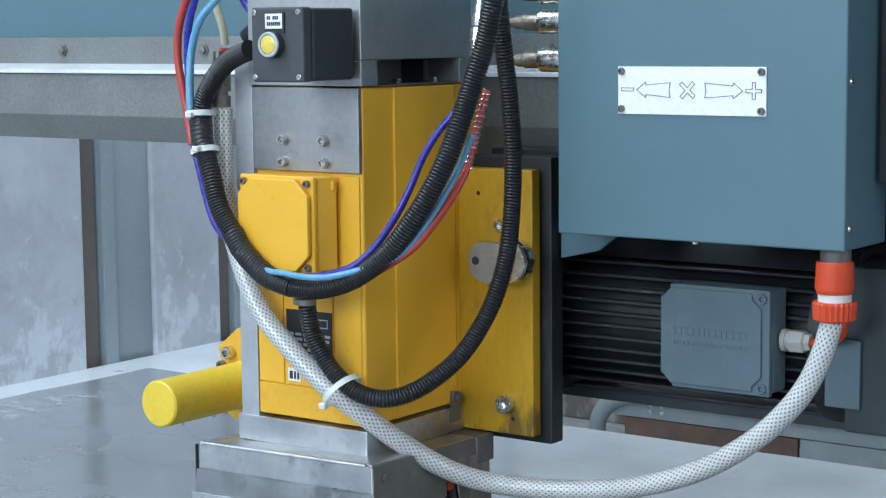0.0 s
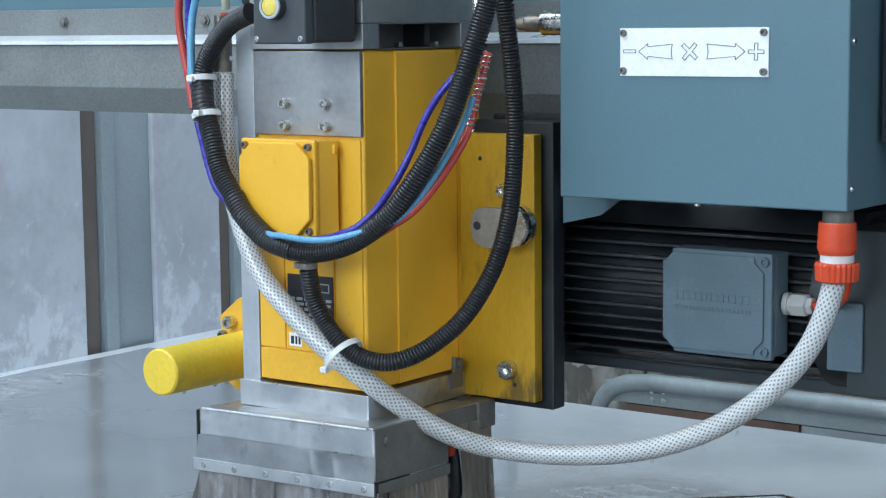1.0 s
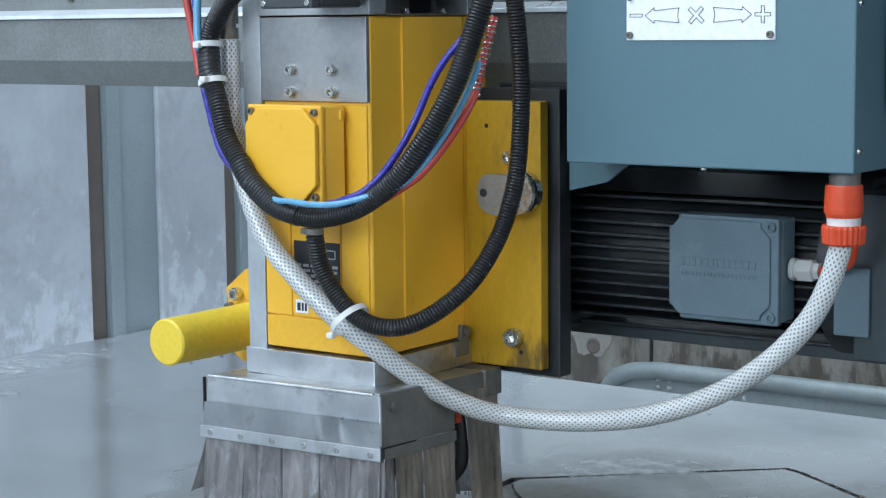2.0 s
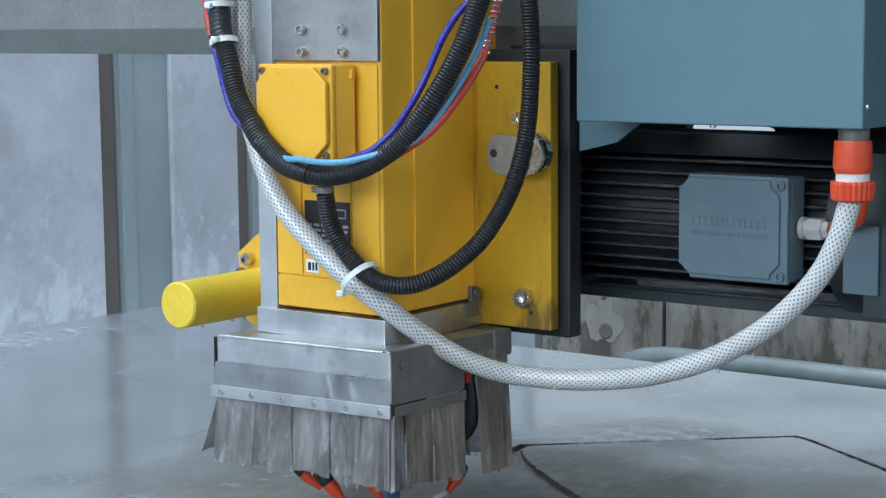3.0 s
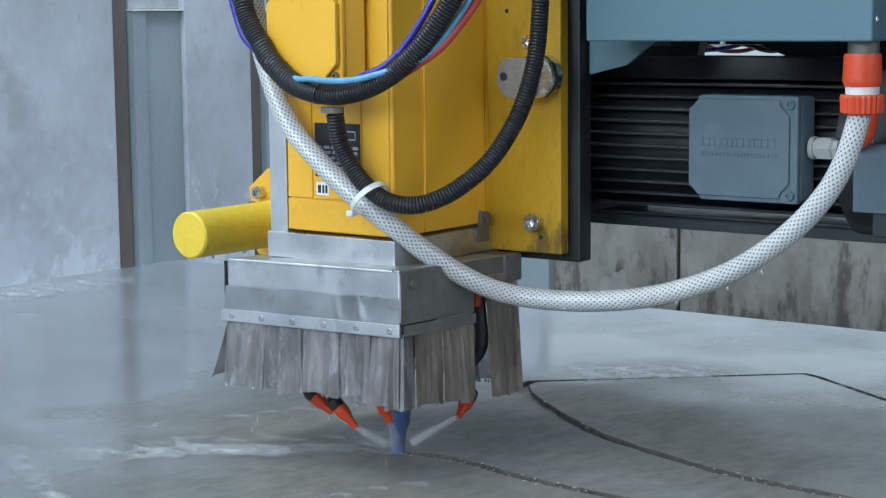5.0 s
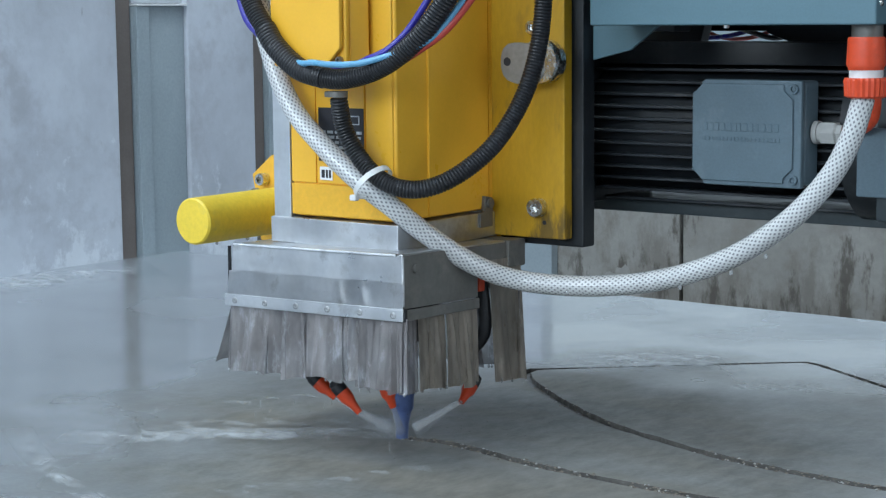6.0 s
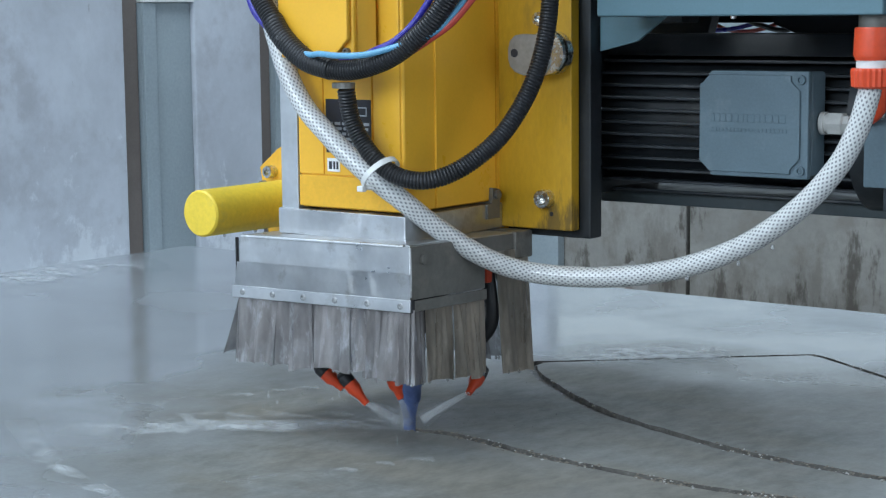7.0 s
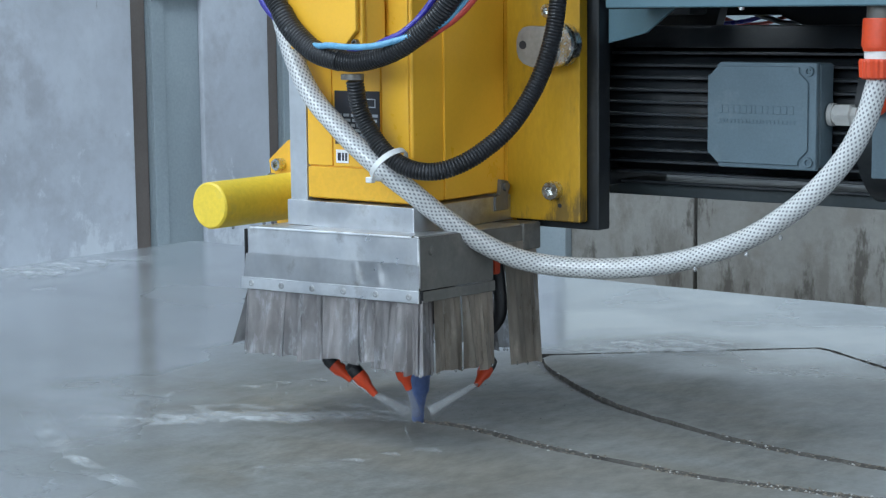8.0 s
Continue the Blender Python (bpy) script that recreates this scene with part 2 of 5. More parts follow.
def wet_slab():
    """Grey granite under a film of milling water: pale lime film, brown slurry spread about the cut, sheen where the film lies."""
    m = mat("wet_granite", (0.172, 0.184, 0.182), 0.2, var=0.16, scale=2.6, bump=0.0, fine=150, stain=(0.115, 0.10, 0.082), amount=0.6, thresh=0.50, grain=0.18, stretch=(1, 1.8, 1))
    n, l = m.node_tree.nodes, m.node_tree.links
    b = n["Principled BSDF"]
    def noise_(scale, detail, src):
        t = n.new("ShaderNodeTexNoise")
        t.inputs["Scale"].default_value, t.inputs["Detail"].default_value = scale, detail
        l.new(src, t.inputs["Vector"])
        return t
    def range_(src, *v):
        r = n.new("ShaderNodeMapRange")
        l.new(src, r.inputs[0])
        for i, x in zip((1, 2, 3, 4), v):
            r.inputs[i].default_value = x
        return r.outputs[0]
    tc = n.new("ShaderNodeTexCoord")
    obj = tc.outputs["Object"]
    # slurry spread: a ragged pool round the tool and over the cut piece
    warp = noise_(4.5, 5.0, obj)
    mv = n.new("ShaderNodeVectorMath")
    mv.operation = "MULTIPLY_ADD"
    l.new(warp.outputs["Color"], mv.inputs[0])
    mv.inputs[1].default_value = (0.55, 0.55, 0.0)
    l.new(obj, mv.inputs[2])
    ds = n.new("ShaderNodeVectorMath")
    ds.operation = "DISTANCE"
    l.new(mv.outputs[0], ds.inputs[0])
    ds.inputs[1].default_value = (0.43, 0.48, 0.30)
    pool = range_(ds.outputs["Value"], 0.42, 0.74, 0.85, 0.0)
    # a thicker spread of brown slurry on the piece inside the outer groove
    d2 = n.new("ShaderNodeVectorMath")
    d2.operation = "DISTANCE"
    l.new(mv.outputs[0], d2.inputs[0])
    d2.inputs[1].default_value = (0.68, 0.69, 0.03)
    pool2 = range_(d2.outputs["Value"], 0.20, 0.55, 0.7, 0.0)
    both = n.new("ShaderNodeMath")
    both.operation = "MAXIMUM"
    l.new(pool, both.inputs[0])
    l.new(pool2, both.inputs[1])
    pool = both.outputs[0]
    tm = n.new("ShaderNodeMapping")
    tm.inputs["Rotation"].default_value = (0, 0, radians(-35))
    tm.inputs["Scale"].default_value = (0.5, 1.8, 1)
    l.new(obj, tm.inputs[0])
    streak = noise_(6.0, 8.0, tm.outputs[0])
    x1 = n.new("ShaderNodeMath")
    x1.operation = "MULTIPLY"
    l.new(pool, x1.inputs[0])
    l.new(range_(streak.outputs["Fac"], 0.38, 0.60, 0.5, 1.0), x1.inputs[1])
    mx = n.new("ShaderNodeMix")
    mx.data_type = "RGBA"
    l.new(x1.outputs[0], mx.inputs[0])
    # lime-milky water over the stone, thinner in places
    milk = n.new("ShaderNodeMix")
    milk.data_type = "RGBA"
    cloud = noise_(3.2, 6.0, tm.outputs[0])
    thin = n.new("ShaderNodeMath")
    thin.operation = "MULTIPLY"
    l.new(range_(cloud.outputs["Fac"], 0.36, 0.62, 0.30, 0.80), thin.inputs[0])
    l.new(range_(pool, 0.0, 0.6, 1.0, 0.15), thin.inputs[1])
    l.new(thin.outputs[0], milk.inputs[0])
    l.new(b.inputs["Base Color"].links[0].from_socket, milk.inputs[6])
    milk.inputs[7].default_value = (0.270, 0.297, 0.310, 1)
    # paler colour along the left and far edges imitates the wall's reflected sheen
    edge_sheen = n.new("ShaderNodeMix")
    edge_sheen.data_type = "RGBA"
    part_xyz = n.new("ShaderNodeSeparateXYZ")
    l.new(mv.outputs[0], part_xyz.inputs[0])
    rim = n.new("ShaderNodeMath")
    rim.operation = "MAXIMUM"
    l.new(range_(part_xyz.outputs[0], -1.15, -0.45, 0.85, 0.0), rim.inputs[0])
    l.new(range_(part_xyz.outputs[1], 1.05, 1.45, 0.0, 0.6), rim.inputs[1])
    l.new(rim.outputs[0], edge_sheen.inputs[0])
    l.new(milk.outputs[2], edge_sheen.inputs[6])
    edge_sheen.inputs[7].default_value = (0.400, 0.440, 0.470, 1)
    l.new(edge_sheen.outputs[2], mx.inputs[6])
    mx.inputs[7].default_value = (0.178, 0.167, 0.140, 1)
    # ridges and grains of the settled slurry
    gm = n.new("ShaderNodeMapping")
    gm.inputs["Rotation"].default_value = (0, 0, radians(-35))
    gm.inputs["Scale"].default_value = (1.1, 0.6, 1)
    l.new(obj, gm.inputs[0])
    grain = noise_(34.0, 6.0, gm.outputs[0])
    grain.inputs["Roughness"].default_value = 0.7
    gx = n.new("ShaderNodeMix")
    gx.data_type, gx.blend_type = "RGBA", "MULTIPLY"
    l.new(pool, gx.inputs[0])
    l.new(mx.outputs[2], gx.inputs[6])
    l.new(range_(grain.outputs["Fac"], 0.34, 0.68, 0.72, 1.28), gx.inputs[7])
    l.new(gx.outputs[2], b.inputs["Base Color"])
    film = noise_(2.4, 7.0, obj)
    ro = n.new("ShaderNodeMath")
    ro.operation = "MULTIPLY_ADD"
    l.new(pool, ro.inputs[0])
    ro.inputs[1].default_value = 0.42
    l.new(range_(film.outputs["Fac"], 0.40, 0.64, 0.05, 0.28), ro.inputs[2])
    l.new(ro.outputs[0], b.inputs["Roughness"])
    cw = n.new("ShaderNodeMath")
    cw.operation = "MULTIPLY"
    l.new(range_(pool, 0.0, 0.75, 1.0, 0.0), cw.inputs[0])
    # the water stands as one even film past the tool, in patches elsewhere
    sx = n.new("ShaderNodeSeparateXYZ")
    l.new(mv.outputs[0], sx.inputs[0])
    wf = n.new("ShaderNodeMath")
    wf.operation = "MAXIMUM"
    l.new(range_(film.outputs["Fac"], 0.42, 0.60, 1.0, 0.2), wf.inputs[0])
    l.new(range_(sx.outputs[0], -0.25, 0.15, 1.0, 0.0), wf.inputs[1])
    l.new(wf.outputs[0], cw.inputs[1])
    l.new(cw.outputs[0], b.inputs["Coat Weight"])
    l.new(range_(pool, 0.0, 0.75, 0.5, 0.22), b.inputs["Specular IOR Level"])
    ripple = noise_(26.0, 3.0, obj)
    bp = n.new("ShaderNodeBump")
    bp.inputs["Strength"].default_value, bp.inputs["Distance"].default_value = 0.07, 0.004
    rh = n.new("ShaderNodeMath")
    rh.operation = "MULTIPLY_ADD"
    l.new(x1.outputs[0], rh.inputs[0])
    l.new(range_(grain.outputs["Fac"], 0.3, 0.7, 0.0, 1.2), rh.inputs[1])
    l.new(ripple.outputs["Fac"], rh.inputs[2])
    l.new(rh.outputs[0], bp.inputs["Height"])
    l.new(bp.outputs[0], b.inputs["Normal"])
    b.inputs["IOR"].default_value = 1.45
    b.inputs["Coat Roughness"].default_value = 0.12
    return m


SLAB = wet_slab()


def clear(name, colour, rough, alpha):
    m = bpy.data.materials.new(name)
    m.use_nodes = True
    b = m.node_tree.nodes["Principled BSDF"]
    b.inputs["Base Color"].default_value = (*colour, 1)
    b.inputs["Roughness"].default_value = rough
    b.inputs["Alpha"].default_value = alpha
    b.inputs["IOR"].default_value = 1.33
    return m


DROP = clear("hanging_drop", (0.5, 0.52, 0.53), 0.05, 0.4)
JET = clear("aerated_water", (0.82, 0.86, 0.88), 0.15, 0.24)
SPRAY = clear("water_spray", (0.80, 0.84, 0.87), 0.4, 0.07)


def curtain():
    """Cloudy PVC strip, limed by slurry."""
    m = mat("cloudy_pvc", (0.33, 0.31, 0.31), 0.20, var=0.42, scale=26, bump=0.22, fine=70, stain=(0.66, 0.68, 0.72), amount=0.65, thresh=0.54, stretch=(1, 1, 0.4), trans=0.15)
    m.node_tree.nodes["Principled BSDF"].inputs["Alpha"].default_value = 0.80
    return m


PVC = curtain()
PVC_BROWN = mat("slurry_brown_pvc", (0.36, 0.32, 0.27), 0.32, var=0.5, scale=24, bump=0.18, fine=80, stain=(0.62, 0.57, 0.50), amount=0.7, thresh=0.56, stretch=(1, 1, 0.35))

# ---- shapes ----
BASE, SEAT = {}, {}


def seated(p, seat):
    """From the machine's drawn axes to the hall: the drawing is a little deep and tall."""
    return Vector((p.x * seat[3] + seat[0], 0.9 * p.y + 0.016 + seat[1], p.z - 0.019 * (p.z - 1.4) + seat[2]))


def thing(name, base, label, category, group="", kind="", seat=None):
    """An Empty at its base. seat: where the thing sits on the machine, (x, y, z, width scale)."""
    ob = new(name)
    if seat:
        SEAT[ob.name] = seat
        base = seated(Vector(base), seat)
    ob.location = base
    ob.empty_display_size = 0.05
    BASE[ob.name] = Vector(base)
    return tagged(ob, label, category, group, kind)


def root_of(ob):
    while ob.parent:
        ob = ob.parent
    return ob.name


def even_normals(me, smooth):
    """Normals weighted by area, so that flat faces between rounded edges stay flat."""
    if len(me.polygons) > 600:
        return
    round_ = {}
    for f in me.polygons:
        for v in f.vertices:
            round_.setdefault(v, []).append((f.normal.copy(), f.area))
    least = math.cos(radians(smooth))
    out = []
    for f in me.polygons:
        for li in f.loop_indices:
            n = Vector((0, 0, 0))
            for w, a in round_[me.loops[li].vertex_index]:
                if w.dot(f.normal) > least:
                    n += w * a
            out.append(n.normalized() if n.length > 0 else f.normal.copy())
    me.normals_split_custom_set(out)


def part(name, bm, material, parent, label="", smooth=40):
    """Links a bmesh, given in the hall's metres, as one mesh under a thing or a part."""
    root = root_of(parent)
    if root in SEAT:
        for v in bm.verts:
            v.co = seated(v.co, SEAT[root])
    bmesh.ops.translate(bm, verts=bm.verts, vec=-BASE.get(root, Vector((0, 0, 0))))
    bmesh.ops.recalc_face_normals(bm, faces=bm.faces)
    me = bpy.data.meshes.new(name)
    for f in bm.faces:
        f.smooth = True
    for e in bm.edges:
        if len(e.link_faces) == 2 and e.calc_face_angle(0) > radians(smooth):
            e.smooth = False
    bm.to_mesh(me)
    bm.free()
    even_normals(me, smooth)
    me.materials.append(material)
    ob = new(name, me)
    ob.parent = parent
    if label:
        tagged(ob, label)
    return ob


def solid(name, bm, material, base, label, category, kind="", smooth=40, group=""):
    """A thing of one mesh."""
    BASE[name] = Vector(base)
    bmesh.ops.translate(bm, verts=bm.verts, vec=-Vector(base))
    bmesh.ops.recalc_face_normals(bm, faces=bm.faces)
    me = bpy.data.meshes.new(name)
    for f in bm.faces:
        f.smooth = True
    for e in bm.edges:
        if len(e.link_faces) == 2 and e.calc_face_angle(0) > radians(smooth):
            e.smooth = False
    bm.to_mesh(me)
    bm.free()
    me.materials.append(material)
    ob = new(name, me)
    ob.location = base
    BASE[ob.name] = Vector(base)
    return tagged(ob, label, category, group, kind)


def box(x0, x1, y0, y1, z0, z1, bevel=0.002, seg=2, bm=None):
    out = bm or bmesh.new()
    m = Matrix.LocRotScale(((x0 + x1) / 2, (y0 + y1) / 2, (z0 + z1) / 2), None, (x1 - x0, y1 - y0, z1 - z0))
    made = bmesh.ops.create_cube(out, size=1.0, matrix=m)["verts"]
    if bevel:
        edges = list({e for v in made for e in v.link_edges})
        bmesh.ops.bevel(out, geom=edges, offset=bevel, segments=seg, affect="EDGES", profile=0.5)
    return out


def axes(way):
    w = Vector(way).normalized()
    u = w.cross(Vector((0, 0, 1)) if abs(w.z) < 0.9 else Vector((1, 0, 0))).normalized()
    return u, w.cross(u), w


def lathe(at, way, profile, seg=24, bm=None):
    """A turned shape: profile of (along, radius) from the point at, along the way."""
    out = bm or bmesh.new()
    u, v, w = axes(way)
    at = Vector(at)
    rings = []
    for s, r in profile:
        if r < 1e-6:
            rings.append([out.verts.new(at + w * s)])
        else:
            rings.append([out.verts.new(at + w * s + (u * math.cos(k * 2 * math.pi / seg) + v * math.sin(k * 2 * math.pi / seg)) * r) for k in range(seg)])
    for a, b in zip(rings, rings[1:]):
        for k in range(seg):
            j = (k + 1) % seg
            if len(a) == 1 and len(b) > 1:
                out.faces.new((a[0], b[k], b[j]))
            elif len(b) == 1 and len(a) > 1:
                out.faces.new((a[k], b[0], a[j]))
            elif len(a) > 1:
                out.faces.new((a[k], b[k], b[j], a[j]))
    return out


def screw(at, way, r=0.0065, h=0.007, bm=None):
    """A socket cap screw: knurled head with a hexagonal hole."""
    out = lathe(at, way, [(0, r), (h * 0.85, r), (h, r * 0.9), (h, r * 0.55)], 18, bm)
    return lathe(at, way, [(h, r * 0.55), (h * 0.45, r * 0.5), (h * 0.45, 0)], 6, out)


def curve_points(pts, step):
    """A smooth line through the points, at even steps."""
    P = [Vector(p) for p in pts]
    P = [P[0] * 2 - P[1]] + P + [P[-1] * 2 - P[-2]]
    fine = []
    for i in range(1, len(P) - 2):
        a, b, c, d = P[i - 1:i + 3]
        for k in range(24):
            t = k / 24
            fine.append(0.5 * ((2 * b) + (c - a) * t + (2 * a - 5 * b + 4 * c - d) * t * t + (3 * b - 3 * c + d - a) * t ** 3))
    fine.append(P[-2])
    out, left = [fine[0]], step
    for a, b in zip(fine, fine[1:]):
        d = (b - a).length
        s = left
        while s <= d:
            out.append(a + (b - a) * (s / d))
            s += step
        left = s - d
    return out


def tube(pts, radius, step=0.008, seg=14, rib=0.0, pitch=0.0040, uv=False):
    """A hose along a smooth line; rib: depth of its corrugation."""
    if rib:
        step = pitch / 4
    line = curve_points(pts, step)
    bm = bmesh.new()
    lay = bm.loops.layers.uv.new("UVMap") if uv else None
    u = axes(line[1] - line[0])[0]
    rings = []
    for i, p in enumerate(line):
        w = (line[min(i + 1, len(line) - 1)] - line[max(i - 1, 0)]).normalized()
        u = (u - w * u.dot(w)).normalized()
        v = w.cross(u)
        r = radius - rib * (1, 0.25, 0, 0.25)[i % 4] * (1 if rib else 0)
        rings.append([bm.verts.new(p + (u * math.cos(k * 2 * math.pi / seg) + v * math.sin(k * 2 * math.pi / seg)) * r) for k in range(seg)])
    for i, (a, b) in enumerate(zip(rings, rings[1:])):
        for k in range(seg):
            j = (k + 1) % seg
            f = bm.faces.new((a[k], b[k], b[j], a[j]))
            if uv:
                for lp, (s, c) in zip(f.loops, ((i, k), (i + 1, k), (i + 1, k + 1), (i, k + 1))):
                    lp[lay].uv = (s * step, c / seg)
    for r in (rings[0], rings[-1]):
        bm.faces.new(r)
    return bm


def prism(poly, axis, a, b, bevel=0.0, bm=None):
    """A polygon pushed along an axis from a to b. The polygon's pairs are the two other axes in order."""
    out = bm or bmesh.new()
    def at(p, s):
        q = list(p)
        q.insert("xyz".index(axis), s)
        return q
    lo = [out.verts.new(at(p, a)) for p in poly]
    hi = [out.verts.new(at(p, b)) for p in poly]
    faces = [out.faces.new(lo), out.faces.new(hi)]
    n = len(poly)
    for i in range(n):
        faces.append(out.faces.new((lo[i], lo[(i + 1) % n], hi[(i + 1) % n], hi[i])))
    bmesh.ops.recalc_face_normals(out, faces=faces)
    if bevel:
        bmesh.ops.bevel(out, geom=list({e for f in faces for e in f.edges}), offset=bevel, segments=2, affect="EDGES", profile=0.5)
    return out


def outline(poly, y, width, bm=None, depth=0.0006):
    """A drawn outline of a closed polygon in an upright plane that faces -y."""
    out = bm or bmesh.new()
    n = len(poly)
    for i in range(n):
        a, b = Vector(poly[i]), Vector(poly[(i + 1) % n])
        d = (b - a).normalized()
        s = Vector((-d.y, d.x)) * width / 2
        e = d * width / 2
        q = [a - e - s, b + e - s, b + e + s, a - e + s]
        prism([(p.x, p.y) for p in q], "y", y - depth, y, 0, out)
    return out


def tie(at, way, r, name_parent, knob, material=None):
    """A cable tie: a flat ring with its small lock."""
    bm = lathe(at, way, [(-0.0035, r), (-0.0035, r + 0.0016), (0.0035, r + 0.0016), (0.0035, r), (-0.0035, r)], 20)
    k = Vector(at) + Vector(knob)
    box(k.x - 0.005, k.x + 0.005, k.y - 0.004, k.y + 0.004, k.z - 0.0035, k.z + 0.0035, 0.001, 1, bm)
    return part("cable_tie", bm, material or WHITE, name_parent, "plastic cable tie")


MOVING = []

# ---- the hall ----


def slab_line(pts, width, fine_from=10 ** 6):
    """The closed outline of a cut that follows a smooth line."""
    left, right = [], []
    P = [Vector(p) for p in pts]
    for i, p in enumerate(P):
        d = (P[min(i + 1, len(P) - 1)] - P[max(i - 1, 0)]).normalized()
        s = Vector((-d.y, d.x)) * width * (0.55 if i > fine_from else 1.0) / 2 * (1 + 0.35 * noise.noise((p.x * 60, p.y * 60, 0)) + 0.3 * noise.noise((p.x * 170, p.y * 170, 5)))
        left.append(p + s)
        right.append(p - s)
    return left + right[::-1]


def dense(pts, step=0.012):
    return [(p.x, p.y) for p in curve_points([(a, b, 0) for a, b in pts], step)]


def straight(a, b, n):
    return [(a[0] + (b[0] - a[0]) * k / n, a[1] + (b[1] - a[1]) * k / n) for k in range(n + 1)]


SLAB_Z = 0.85
OUTER_ARC = dense([(1.281, 0.322), (0.763, 0.263), (0.518, 0.247), (0.470, 0.251), (0.410, 0.256), (0.345, 0.265), (0.273, 0.283), (0.201, 0.309), (0.125, 0.337), (0.044, 0.379), (-0.060, 0.451), (-0.137, 0.513), (-0.199, 0.578)])
CUTS = [
    OUTER_ARC + straight((-0.207, 0.592), (0.116, 0.888), 30)[1:] + straight((0.124, 0.890), (0.852, 0.42), 40)[1:],
    dense([(-0.078, 0.128), (-0.022, 0.140), (0.052, 0.130), (0.138, 0.111), (0.257, 0.100), (0.372, 0.095), (0.472, 0.106), (0.523, 0.111), (0.871, 0.146), (1.290, 0.188)]),
]


def granite_slab():
    top, thick, cut = SLAB_Z, 0.03, 0.007
    bm = bmesh.new()
    edges = []
    rect = [(-1.678, -1.45), (1.7, -1.45), (1.7, 1.305), (-1.678, 1.305)]
    border = []
    for a, b in zip(rect, rect[1:] + rect[:1]):
        border += [(x + 0.016 * noise.noise((x * 5, y * 5, 3)) + 0.007 * noise.noise((x * 19, y * 19, 3)), y + 0.004 * noise.noise((x * 9, y * 9, 7))) for x, y in straight(a, b, 90)[:-1]]
    loops = [border] + [[(p.x, p.y) for p in slab_line(c, w_, k_)] for c, w_, k_ in zip(CUTS, (0.018, 0.016), (len(OUTER_ARC), 10 ** 6))]
    rings = []
    for lp in loops:
        vs = [bm.verts.new((x, y, top)) for x, y in lp]
        es = [bm.edges.new((vs[i], vs[(i + 1) % len(vs)])) for i in range(len(vs))]
        edges += es
        rings.append(vs)
    bmesh.ops.triangle_fill(bm, use_beauty=True, use_dissolve=False, edges=edges)
    inside = []
    for vs, drop in zip(rings, (thick, cut, cut)):
        low = [bm.verts.new((v.co.x, v.co.y, top - drop)) for v in vs]
        for i in range(len(vs)):
            j = (i + 1) % len(vs)
            bm.faces.new((vs[i], vs[j], low[j], low[i]))
        if drop == cut:
            n = len(low)
            for i in range(n // 2 - 1):
                inside.append(bm.faces.new((low[i], low[i + 1], low[n - 2 - i], low[n - 1 - i])))
        else:
            inside.append(bm.faces.new(low))
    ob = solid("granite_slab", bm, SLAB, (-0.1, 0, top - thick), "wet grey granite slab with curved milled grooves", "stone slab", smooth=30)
    ob.data.materials.append(KERF)
    for f in ob.data.polygons:
        if f.normal.z < 0.5 or f.center.z < thick - 0.004:
            f.material_index = 1
        f.use_smooth = False
    return ob


